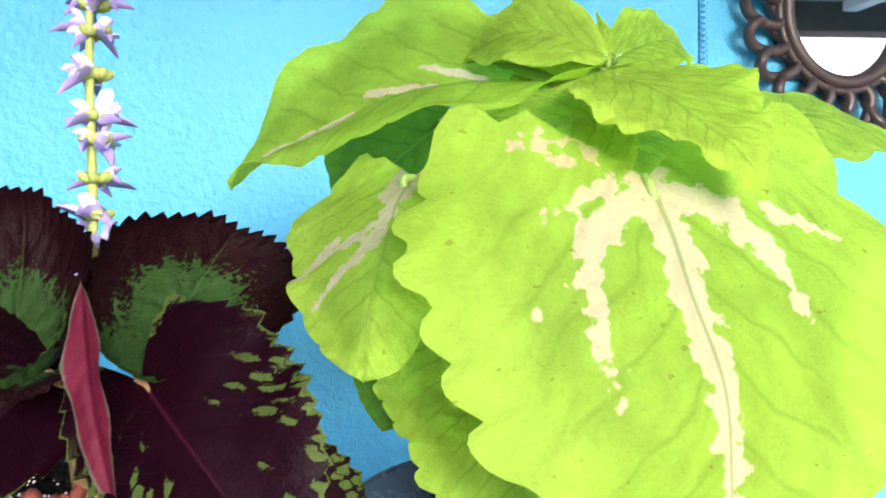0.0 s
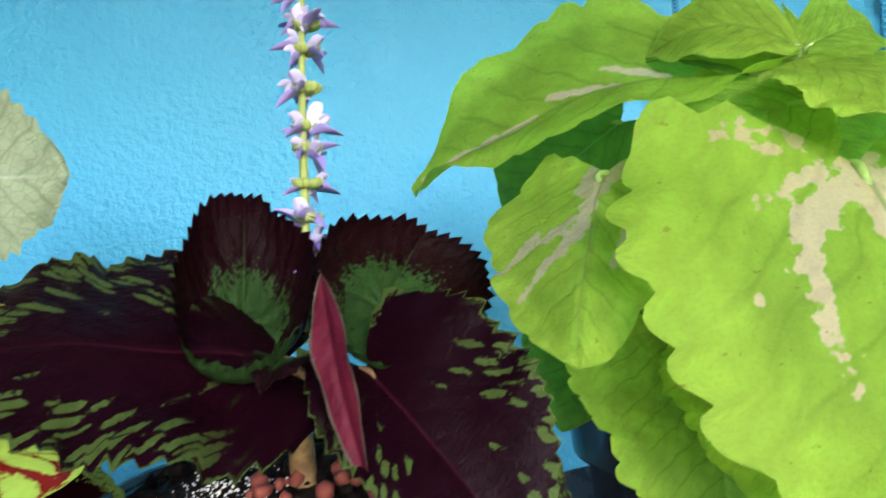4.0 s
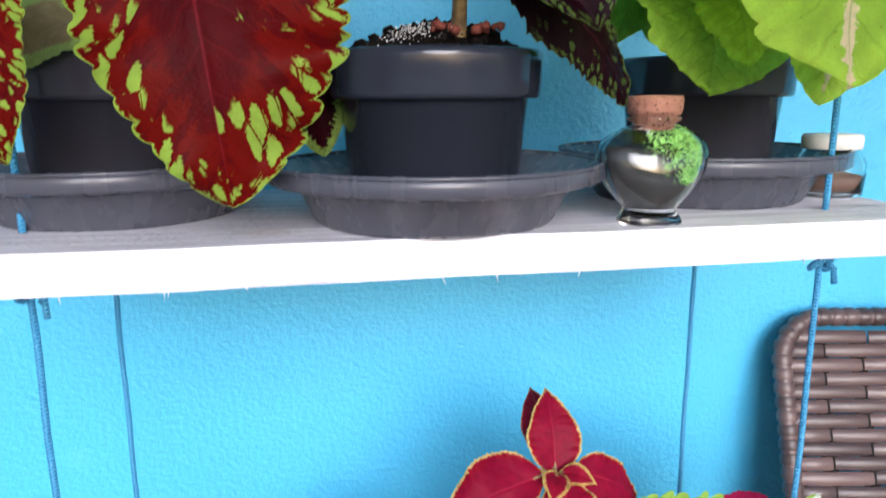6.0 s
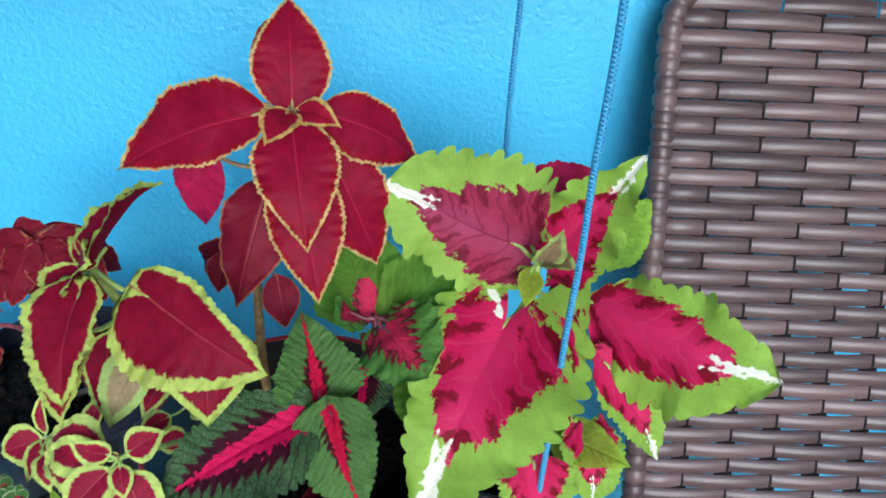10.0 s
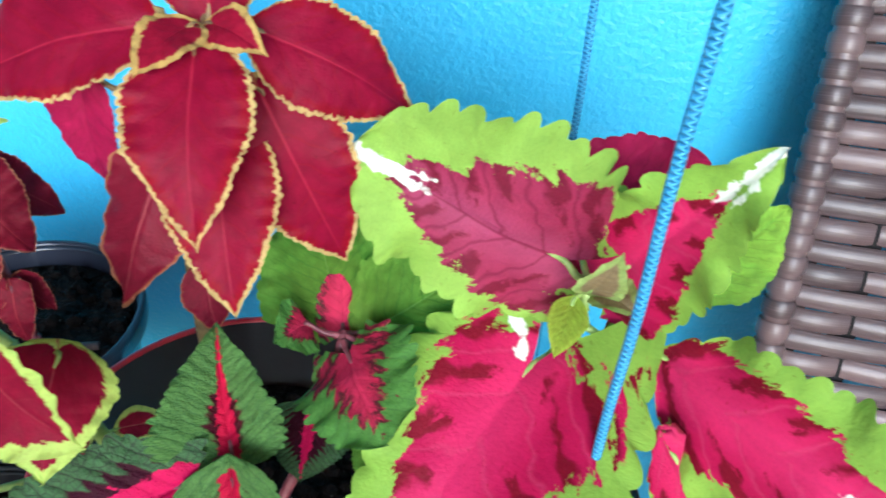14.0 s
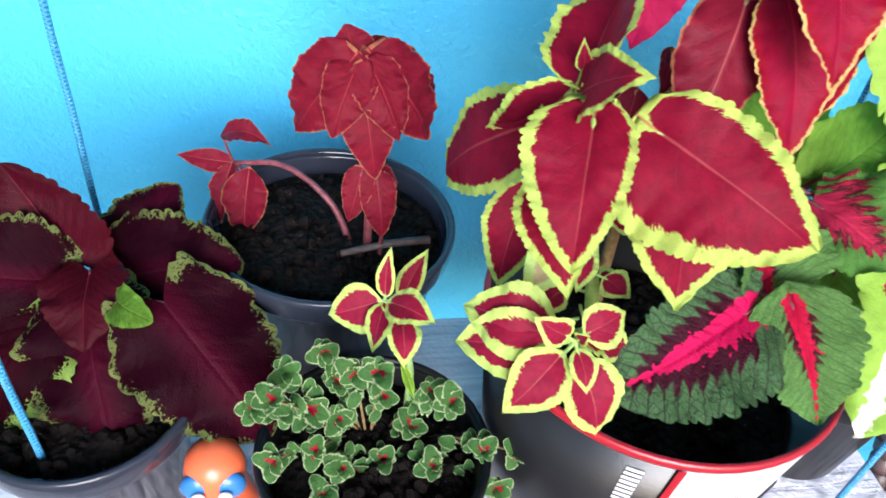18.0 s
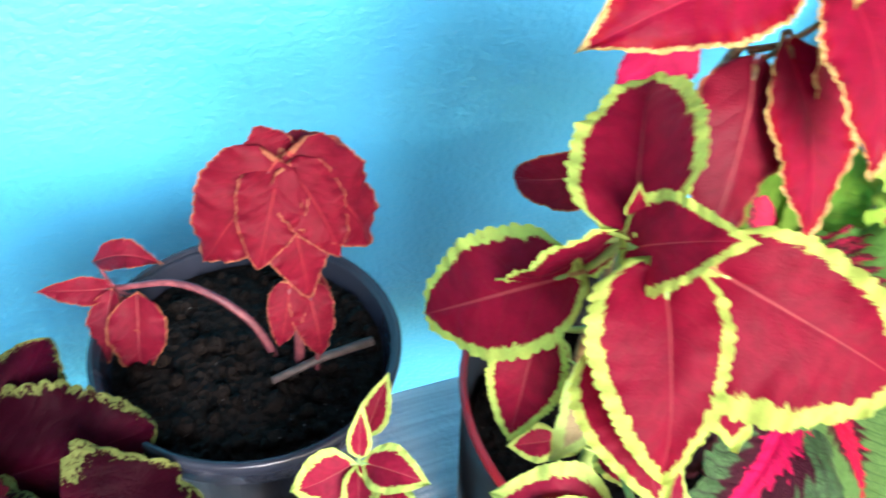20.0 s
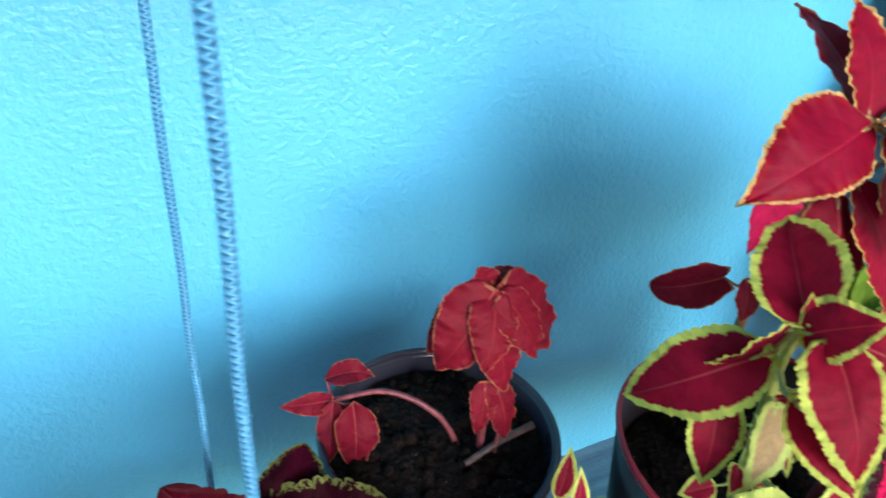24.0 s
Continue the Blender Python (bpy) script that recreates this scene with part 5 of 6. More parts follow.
for key, a, z, da, dz in (("grey", 0.42, 0.098, 0.16, 0.022), ("blue", 0.52, 0.085, 0.10, 0.015), ("red", 0.62, 0.070, 0.26, 0.020), ("grey", 0.88, 0.078, 0.22, 0.024), ("red", 0.32, 0.050, 0.14, 0.018), ("blue", 1.02, 0.115, 0.10, 0.020), ("grey", 0.70, 0.040, 0.34, 0.020), ("blue", 0.98, 0.140, 0.05, 0.010)):
    bm = bmesh.new()
    ring = []
    for k in range(18):
        t = 2 * math.pi * k / 18
        q = 1 + 0.25 * math.sin(3 * t + z * 90) + rnd.uniform(-0.08, 0.08)
        aa, zz = A0 + a + da * q * math.cos(t) * 0.5, z + 0.03 + dz * q * math.sin(t)
        r = BR0 + (BR1 - BR0) * zz / BH + 0.0026
        ring.append(bm.verts.new((r * math.cos(aa), r * math.sin(aa), zz)))
    bm.faces.new(ring)
    part("printed_shape", bm, ART[key], panel, "plain %s printed shape" % key)
for k in range(8):
    z = 0.138 + k * 0.0052
    bucket_face(A0 - 0.24, A0 - 0.15, z, z + 0.0036, 0.0012, PAPER, "bar", bucket, "short white printed bar")
soil(bucket, BR1 - 0.014, BH - 0.056, 0.008, 9)

pot("plant_pot", -0.150, 0.497, TOP_LOW, 0.645, 0.098, 0.070, BLUEGREY, "round slate-blue pot with dark soil by the wall", 0.020, 0.020, 0.006, 5)
pot("plant_pot", -0.315, 0.372, TOP_LOW, 0.600, 0.072, 0.052, BLUEGREY, "dark grey pot under burgundy leaves", 0.014, 0.02, 0.006, 6)
pot("plant_pot", -0.125, 0.328, TOP_LOW, 0.580, 0.080, 0.058, BLACK, "black pot with small variegated seedlings", 0.020, 0.016, 0.004, 7)
pot("plant_pot", 0.255, 0.385, TOP_LOW, 0.605, 0.075, 0.055, BLACK, "black plastic pot behind the cord", 0.016, 0.018, 0.005, 8)
pot("plant_pot", -0.500, 0.420, TOP_LOW, 0.560, 0.070, 0.052, BLACK, "black pot under silver-green leaves", 0.016, 0.018, 0.005, 12)

# crimson plant with gold edges, tall in the bucket
hub = (0.075, 0.390, 0.926)
A = Plant("coleus_plant", (0.045, 0.402, 0.62), "tall crimson coleus with thin gold leaf edges in the bucket", STEM_BROWN, group="potted coleus plants")
A.stem([(0.045, 0.402, 0.61), (0.040, 0.404, 0.72), (0.046, 0.404, 0.82), (0.066, 0.398, 0.895), hub], 0.0046, 0.0024)
A.leaf("red_gold", (0.077, 0.397, 0.928), (0.079, 0.440, 0.994), 0.0265, (0, -0.8, 0.55), stalk=hub, arch=0.08, fold=0.10, teeth=26, tooth=0.08)
A.spread("red_gold", (0.056, 0.384, 0.930), (-0.039, 0.384, 0.893), (0.026, 0.410, 0.944), (0.014, 0.368, 0.894), stalk=hub, arch=0.12, teeth=26, tooth=0.08)
A.leaf("red_gold", (0.076, 0.378, 0.925), (0.081, 0.322, 0.858), 0.0275, (-0.05, -0.80, 0.55), stalk=hub, arch=0.10, fold=0.08, droop=0.02, teeth=26, tooth=0.08)
A.leaf("red_gold", (0.098, 0.393, 0.926), (0.167, 0.407, 0.881), 0.0255, (0.05, -0.72, 0.68), stalk=hub, arch=0.14, fold=-0.06, teeth=26, tooth=0.08)
A.leaf("red_gold", (0.078, 0.388, 0.886), (0.087, 0.337, 0.806), 0.0270, (0.02, -0.85, 0.5), stalk=(0.06, 0.40, 0.87), arch=0.10, fold=0.10, teeth=26, tooth=0.08)
A.leaf("red_gold", (0.098, 0.386, 0.902), (0.134, 0.384, 0.806), 0.0280, (0.2, -0.9, 0.35), stalk=(0.066, 0.398, 0.88), arch=0.10, fold=0.05, teeth=26, tooth=0.08)
A.leaf("magenta", (0.014, 0.396, 0.902), (0.010, 0.399, 0.840), 0.0175, (-0.2, -0.95, 0.15), stalk=(0.062, 0.40, 0.885), arch=0.05, fold=0.15)
A.leaf("dull_red", (0.058, 0.384, 0.880), (0.030, 0.345, 0.803), 0.026, (-0.2, -0.9, 0.35), stalk=(0.055, 0.40, 0.86), arch=0.08, fold=-0.25, ruffle=0.12)
A.leaf("dull_red", (0.075, 0.402, 0.932), (0.074, 0.474, 0.979), 0.024, (0, 0.5, 0.85), stalk=hub, arch=0.08)
A.leaf("gold_young", (0.074, 0.386, 0.930), (0.058, 0.352, 0.920), 0.0135, (-0.1, -0.75, 0.65), "ovate", hub, arch=0.1)
A.leaf("gold_young", (0.080, 0.388, 0.930), (0.108, 0.370, 0.924), 0.0115, (-0.1, -0.6, 0.8), "ovate", hub, arch=0.15)
A.leaf("dull_red", (0.032, 0.425, 0.798), (-0.003, 0.458, 0.776), 0.017, (-0.4, -0.85, 0.3), "round", (0.042, 0.404, 0.80), r=0.0011, fold=0.35)
A.leaf("dull_red", (0.034, 0.398, 0.842), (0.026, 0.380, 0.822), 0.008, (0, -0.9, 0.3), stalk=(0.046, 0.404, 0.83), r=0.001)
A.leaf("dull_red", (0.022, 0.400, 0.815), (0.014, 0.388, 0.788), 0.011, (-0.2, -0.9, 0.3), stalk=(0.042, 0.404, 0.80), r=0.001)
A.leaf("dull_red", (0.058, 0.386, 0.800), (0.062, 0.372, 0.762), 0.014, (0.1, -0.9, 0.3), stalk=(0.044, 0.404, 0.81), r=0.001)
A.done()

# wine-red plant with wide lime edges
hub = (-0.047, 0.316, 0.860)
B = Plant("coleus_plant", (0.012, 0.338, 0.62), "wine-red coleus with broad lime leaf edges in the bucket", STEM_GREEN, group="potted coleus plants")
B.stem([(0.012, 0.338, 0.61), (0.008, 0.338, 0.68), (-0.012, 0.334, 0.76), (-0.034, 0.325, 0.82), hub], 0.0052, 0.0026)
B.spread("red_lime", (-0.014, 0.298, 0.849), (0.053, 0.254, 0.817), (-0.007, 0.260, 0.806), (0.022, 0.286, 0.860), "shield", hub, arch=0.10, teeth=22, tooth=0.08)
B.spread("red_lime", (-0.049, 0.292, 0.858), (-0.059, 0.252, 0.809), (-0.078, 0.286, 0.840), (-0.036, 0.270, 0.846), "shield", hub, arch=0.12, teeth=22, tooth=0.09)
B.leaf("red_lime", (-0.064, 0.323, 0.838), (-0.086, 0.384, 0.762), 0.0245, (-0.58, -0.55, 0.60), "wide", hub, arch=0.14, fold=-0.05, teeth=22, tooth=0.09)
B.spread("red_lime", (-0.043, 0.320, 0.865), (-0.009, 0.370, 0.889), (-0.030, 0.312, 0.892), (-0.056, 0.345, 0.869), "shield", hub, arch=0.10, teeth=22, tooth=0.08)
B.spread("red_lime", (-0.052, 0.320, 0.856), (-0.081, 0.340, 0.826), (-0.071, 0.319, 0.864), (-0.060, 0.330, 0.832), "wide", hub, arch=0.12, teeth=22, tooth=0.09)
B.leaf("red_lime", (-0.050, 0.310, 0.860), (-0.036, 0.279, 0.886), 0.0170, (-0.50, -0.45, 0.74), "wide", hub, arch=0.12, fold=0.12, teeth=22, tooth=0.09)
B.leaf("red_lime", (-0.060, 0.296, 0.828), (-0.060, 0.246, 0.800), 0.018, (-0.3, -0.72, 0.55), "ovate", (-0.036, 0.324, 0.82), arch=0.10, teeth=22, tooth=0.09)
B.leaf("red_lime", (-0.052, 0.342, 0.790), (-0.064, 0.324, 0.731), 0.017, (-0.55, -0.8, 0.25), "ovate", (-0.02, 0.332, 0.79), arch=0.08, teeth=22, tooth=0.09)
B.leaf("red_lime", (0.014, 0.312, 0.806), (0.012, 0.274, 0.762), 0.031, (0.0, -0.85, 0.45), "wide", (-0.022, 0.33, 0.79), arch=0.10)
B.leaf("pale", (-0.032, 0.318, 0.790), (-0.056, 0.304, 0.742), 0.016, (-0.2, -0.9, 0.35), "wide", (-0.022, 0.33, 0.79), arch=0.12)
B.leaf("red_lime", (-0.046, 0.318, 0.866), (-0.052, 0.316, 0.884), 0.004, (-0.5, -0.8, 0.1), "narrow")
B.leaf("red_lime", (-0.043, 0.316, 0.864), (-0.046, 0.300, 0.872), 0.004, (-0.2, -0.8, 0.4), "narrow")
rnd = random.Random(21)
for k in range(9):
    z = 0.68 + 0.012 * k
    a = 2.4 * k
    at = Vector((0.0 - 0.02 * (z - 0.68) / 0.1, 0.336, z))
    d = Vector((math.cos(a), math.sin(a) - 0.4, -0.25)).normalized()
    B.leaf("red_lime_small", at + d * 0.016, at + d * rnd.uniform(0.034, 0.048), rnd.uniform(0.008, 0.013), (0, -0.6, 0.8), "ovate", at, r=0.0009, fine=0.6)
# two side shoots
sh = Vector((-0.041, 0.263, 0.755))
B.stem([(0.006, 0.336, 0.70), (-0.016, 0.300, 0.726), sh], 0.0024, 0.0016)
for t, w, f in (((-0.090, 0.296, 0.748), 0.0190, (-0.35, -0.55, 0.75)), ((-0.094, 0.286, 0.732), 0.0175, (-0.35, -0.70, 0.60)), ((-0.066, 0.262, 0.774), 0.0085, (-0.3, -0.75, 0.55)), ((-0.014, 0.274, 0.763), 0.0115, (0.1, -0.65, 0.75)), ((-0.075, 0.248, 0.721), 0.0145, (-0.2, -0.72, 0.65)), ((-0.037, 0.244, 0.738), 0.0075, (0.1, -0.8, 0.5)), ((-0.025, 0.242, 0.706), 0.0165, (0.1, -0.75, 0.6)), ((-0.038, 0.256, 0.766), 0.004, (-0.2, -0.7, 0.7))):
    d = Vector(t) - sh
    B.leaf("red_lime_small", sh + d * 0.2, t, w, f, "ovate", sh, r=0.001, arch=0.14, fine=0.8)
B.done()

F = Plant("coleus_seedling", (-0.102, 0.350, 0.555), "young lime-edged red coleus on a bare stalk", STEM_PALE, group="potted coleus plants")
sh = Vector((-0.121, 0.362, 0.686))
F.stem([(-0.102, 0.350, 0.55), (-0.102, 0.350, 0.63), (-0.112, 0.356, 0.664), sh], 0.0030, 0.0016)
for t, w, f in (((-0.118, 0.372, 0.722), 0.0062, (-0.4, -0.9, 0.2)), ((-0.156, 0.364, 0.672), 0.0160, (-0.3, -0.75, 0.5)), ((-0.092, 0.336, 0.690), 0.0125, (0.35, -0.65, 0.65)), ((-0.130, 0.334, 0.668), 0.0085, (-0.2, -0.8, 0.5)), ((-0.117, 0.350, 0.682), 0.004, (0.1, -0.8, 0.5))):
    d = Vector(t) - sh
    F.leaf("red_lime_small", sh + d * 0.10, t, w, f, "ovate", sh, r=0.0009, arch=0.12, fold=0.15, fine=0.8)
F.leaf("red_lime_small", (-0.112, 0.342, 0.686), (-0.112, 0.322, 0.668), 0.0105, (0, -0.85, 0.5), "wide", sh, r=0.0009, arch=0.30, fold=0.3)
F.leaf("lime", (-0.113, 0.326, 0.668), (-0.104, 0.320, 0.640), 0.0032, (0.3, -0.9, 0.2), "narrow", arch=0.1, fold=0.3)
F.leaf("red_lime_small", (-0.104, 0.398, 0.652), (-0.086, 0.415, 0.682), 0.0090, (-0.4, -0.8, 0.3), "ovate", (-0.102, 0.352, 0.63), r=0.0009, fold=0.35)
F.done()

# dark green plant with pink hearts
hub = (0.078, 0.302, 0.746)
C = Plant("coleus_plant", (0.088, 0.325, 0.62), "dark green quilted coleus with hot-pink hearts in the bucket", STEM_RED, group="potted coleus plants")
C.stem([(0.088, 0.325, 0.61), (0.084, 0.318, 0.69), hub], 0.0042, 0.003)
C.stem([(0.092, 0.325, 0.66), (0.120, 0.352, 0.72), (0.132, 0.370, 0.768)], 0.0036, 0.0024)
C.spread("dark_pink", (0.068, 0.288, 0.746), (-0.018, 0.253, 0.725), (0.028, 0.294, 0.762), (0.024, 0.232, 0.718), "round", hub, arch=0.10, pucker=0.020, teeth=16, tooth=0.15)
C.spread("mid_pink", (0.090, 0.288, 0.750), (0.106, 0.245, 0.699), (0.064, 0.272, 0.733), (0.123, 0.258, 0.738), "shield", hub, arch=0.12, pucker=0.018, teeth=14, tooth=0.15)
C.spread("mid_pink", (0.084, 0.306, 0.744), (0.074, 0.345, 0.797), (0.111, 0.306, 0.772), (0.051, 0.306, 0.783), "wide", hub, arch=0.06, pucker=0.014, teeth=16, tooth=0.15)
C.spread("green_pink", (0.136, 0.356, 0.766), (0.161, 0.304, 0.760), (0.126, 0.312, 0.748), (0.178, 0.334, 0.787), "round", (0.132, 0.366, 0.766), arch=0.10, pucker=0.014, teeth=14, tooth=0.18)
C.spread("green_pink", (0.130, 0.380, 0.758), (0.126, 0.407, 0.799), (0.160, 0.393, 0.772), (0.094, 0.396, 0.772), "round", (0.132, 0.370, 0.768), arch=0.05, pucker=0.012, teeth=14, tooth=0.16)
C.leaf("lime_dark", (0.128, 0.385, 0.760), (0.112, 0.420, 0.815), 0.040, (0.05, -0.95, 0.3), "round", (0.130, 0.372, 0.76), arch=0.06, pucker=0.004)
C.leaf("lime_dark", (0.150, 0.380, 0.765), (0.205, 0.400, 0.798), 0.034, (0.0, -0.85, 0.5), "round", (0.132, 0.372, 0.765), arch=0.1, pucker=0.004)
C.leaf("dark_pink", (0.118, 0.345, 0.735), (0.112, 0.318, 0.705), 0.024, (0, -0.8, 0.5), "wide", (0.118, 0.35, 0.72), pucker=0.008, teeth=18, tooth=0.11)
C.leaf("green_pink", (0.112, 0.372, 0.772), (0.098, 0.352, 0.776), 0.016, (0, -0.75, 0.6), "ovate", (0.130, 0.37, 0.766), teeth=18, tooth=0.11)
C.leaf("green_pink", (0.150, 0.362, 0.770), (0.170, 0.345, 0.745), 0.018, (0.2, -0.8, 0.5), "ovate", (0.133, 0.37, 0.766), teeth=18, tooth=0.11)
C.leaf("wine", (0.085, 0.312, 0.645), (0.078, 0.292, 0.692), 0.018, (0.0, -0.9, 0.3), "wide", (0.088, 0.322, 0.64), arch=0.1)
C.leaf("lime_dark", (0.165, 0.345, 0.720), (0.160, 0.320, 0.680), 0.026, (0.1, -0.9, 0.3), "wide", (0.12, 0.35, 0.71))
C.done()

# crimson plant with lime edges, in the black pot
hub = (0.258, 0.368, 0.812)
D = Plant("coleus_plant", (0.256, 0.385, 0.60), "crimson coleus with scalloped lime and white leaf edges", STEM_GREEN, group="potted coleus plants")
D.stem([(0.256, 0.385, 0.59), (0.258, 0.380, 0.70), hub], 0.0055, 0.0032)
D.spread("dusky_lime", (0.246, 0.378, 0.818), (0.138, 0.386, 0.876), (0.212, 0.376, 0.906), (0.168, 0.372, 0.812), "blunt", hub, r=0.002, arch=0.06, ruffle=0.08, pucker=0.014, label="dusky pink leaf with a curled lime edge", teeth=12, tooth=0.22)
D.spread("crimson_white", (0.233, 0.356, 0.762), (0.145, 0.250, 0.675), (0.148, 0.330, 0.745), (0.284, 0.300, 0.752), "deep", (0.257, 0.378, 0.77), r=0.002, arch=0.09, ruffle=0.06, pucker=0.012, tooth=0.19)
D.spread("crimson_lime", (0.299, 0.350, 0.780), (0.396, 0.238, 0.782), (0.350, 0.276, 0.724), (0.336, 0.322, 0.822), "lance", (0.257, 0.376, 0.78), r=0.002, arch=0.08, ruffle=0.06, pucker=0.012, teeth=14, tooth=0.20)
D.leaf("crimson_lime", (0.275, 0.382, 0.806), (0.314, 0.336, 0.910), 0.036, (-0.45, -0.80, 0.25), "heart", hub, r=0.002, arch=0.0, fold=0.45, ruffle=0.10, pucker=0.012, tooth=0.19)
D.leaf("crimson_lime", (0.312, 0.340, 0.652), (0.309, 0.298, 0.608), 0.028, (0.0, -0.82, 0.58), "round", (0.258, 0.382, 0.67), arch=0.14, pucker=0.012, tooth=0.19)
D.leaf("crimson_lime", (0.258, 0.318, 0.642), (0.262, 0.292, 0.580), 0.032, (-0.05, -0.95, 0.3), "wide", (0.257, 0.382, 0.66), arch=0.08, pucker=0.012, tooth=0.19)
D.leaf("crimson_lime", (0.303, 0.318, 0.745), (0.350, 0.284, 0.664), 0.024, (0.2, -0.88, 0.4), "wide", (0.258, 0.378, 0.74), arch=0.10, fold=0.35, pucker=0.012, tooth=0.19)
D.leaf("magenta", (0.252, 0.402, 0.838), (0.318, 0.408, 0.862), 0.030, (0.0, -0.9, 0.45), "broad", hub, arch=0.06, tooth=0.10)
D.leaf("lime", (0.325, 0.395, 0.800), (0.362, 0.400, 0.842), 0.028, (0.1, -0.92, 0.4), "heart", hub, arch=0.06, pucker=0.027)
D.leaf("pale", (0.256, 0.358, 0.815), (0.262, 0.338, 0.856), 0.012, (-0.1, -0.95, 0.1), "ovate", hub, arch=0.08, fold=0.3)
D.leaf("pale", (0.262, 0.360, 0.812), (0.276, 0.332, 0.822), 0.012, (0.1, -0.6, 0.8), "ovate", hub, arch=0.1, fold=0.3)
D.leaf("lime", (0.250, 0.360, 0.808), (0.240, 0.338, 0.788), 0.010, (-0.1, -0.8, 0.5), "ovate", hub, arch=0.1)
D.leaf("lime", (0.290, 0.345, 0.640), (0.340, 0.300, 0.640), 0.022, (0.2, -0.7, 0.7), "wide", (0.258, 0.38, 0.66))
D.done()

# wilted brick-red plant
hub = (-0.133, 0.474, 0.790)
Ew = Plant("coleus_plant", (-0.123, 0.476, 0.62), "wilted brick-red coleus with hanging leaves in the round pot", STEM_RED, group="potted coleus plants")
Ew.stem([(-0.123, 0.476, 0.61), (-0.124, 0.478, 0.70), hub], 0.0036, 0.0024)
Ew.stem([(-0.114, 0.470, 0.61), (-0.113, 0.468, 0.655)], 0.0022, 0.0016)
for b, t, w, f, k in (((-0.140, 0.470, 0.792), (-0.175, 0.470, 0.740), 0.0235, (-0.35, -0.80, 0.45), 0.16), ((-0.136, 0.468, 0.790), (-0.152, 0.446, 0.750), 0.0165, (-0.2, -0.85, 0.45), 0.14), ((-0.127, 0.468, 0.790), (-0.108, 0.447, 0.748), 0.0165, (0.2, -0.85, 0.45), 0.14), ((-0.124, 0.474, 0.792), (-0.086, 0.462, 0.740), 0.0240, (0.35, -0.80, 0.45), 0.18), ((-0.131, 0.476, 0.774), (-0.121, 0.460, 0.708), 0.0185, (0.0, -0.93, 0.3), 0.08), ((-0.136, 0.478, 0.792), (-0.143, 0.482, 0.812), 0.0135, (0.0, -0.9, 0.45), 0.0), ((-0.126, 0.482, 0.790), (-0.078, 0.496, 0.748), 0.018, (0.45, -0.6, 0.6), 0.2), ((-0.142, 0.484, 0.786), (-0.166, 0.500, 0.728), 0.016, (-0.4, -0.8, 0.3), 0.15), ((-0.130, 0.472, 0.705), (-0.139, 0.462, 0.668), 0.0105, (-0.1, -0.9, 0.3), 0.1), ((-0.119, 0.470, 0.700), (-0.114, 0.458, 0.656), 0.0125, (0.1, -0.9, 0.3), 0.1), ((-0.118, 0.480, 0.700), (-0.104, 0.486, 0.664), 0.010, (0.3, -0.8, 0.3), 0.1)):
    Ew.leaf("brick", b, t, w * 1.08, f, "shield", hub if b[2] > 0.75 else (-0.124, 0.478, 0.705), r=0.0011, arch=k, fold=-0.15, ruffle=0.10)
Ew.stem([(-0.131, 0.484, 0.61), (-0.150, 0.500, 0.655), (-0.186, 0.522, 0.676), (-0.226, 0.538, 0.668)], 0.0030, 0.0020)
for b, t, w, f, k in (((-0.228, 0.538, 0.668), (-0.270, 0.540, 0.674), 0.009, (0, -0.8, 0.5), 0.05), ((-0.214, 0.527, 0.668), (-0.220, 0.506, 0.616), 0.0175, (-0.1, -0.95, 0.2), 0.14), ((-0.232, 0.536, 0.694), (-0.196, 0.528, 0.690), 0.0100, (0.0, -0.5, 0.85), 0.40), ((-0.228, 0.534, 0.668), (-0.238, 0.513, 0.626), 0.011, (-0.4, -0.8, 0.2), 0.1), ((-0.222, 0.530, 0.664), (-0.204, 0.510, 0.640), 0.007, (0.2, -0.9, 0.2), 0.1)):
    Ew.leaf("dull_red", b, t, w, f, "ovate", (-0.226, 0.538, 0.668), r=0.001, arch=k, fold=0.35, ruffle=0.15)
Ew.done()
TWIG = make_stem("dry_twig", (0.045, 0.030, 0.027), (0.09, 0.062, 0.055))
bm = tube(bmesh.new(), [(0, 0, 0), (-0.035, -0.004, -0.001), (-0.07, -0.011, -0.004)], [0.0034, 0.0026], 8)
ob = tagged(part("twig", bm, TWIG, None, "short dry twig lying on the soil"), "", "twig")
ob.location = (-0.074, 0.474, 0.640)

# burgundy plant
hub = (-0.312, 0.420, 0.646)
H = Plant("coleus_plant", (-0.315, 0.380, 0.59), "dark burgundy coleus with fringed leaf edges", STEM_RED, group="potted coleus plants")
H.stem([(-0.315, 0.380, 0.58), (-0.315, 0.40, 0.63), hub], 0.005, 0.0035)
H.leaf("burgundy", (-0.302, 0.436, 0.640), (-0.214, 0.440, 0.648), 0.046, (0.05, -0.65, 0.76), "broad", hub, arch=0.12, fold=-0.12, tooth=0.12, ruffle=0.10)
H.leaf("burgundy", (-0.262, 0.398, 0.652), (-0.196, 0.345, 0.568), 0.050, (0.30, -0.72, 0.60), "broad", hub, arch=0.12, fold=-0.12, tooth=0.12, ruffle=0.12)
H.leaf("burgundy", (-0.312, 0.405, 0.644), (-0.292, 0.335, 0.572), 0.046, (0.0, -0.75, 0.65), "broad", hub, arch=0.14, fold=-0.15, tooth=0.14, ruffle=0.14)
H.leaf("burgundy_lime", (-0.338, 0.405, 0.636), (-0.388, 0.352, 0.572), 0.042, (-0.35, -0.75, 0.55), "broad", hub, arch=0.14, fold=-0.12, tooth=0.14, ruffle=0.14)
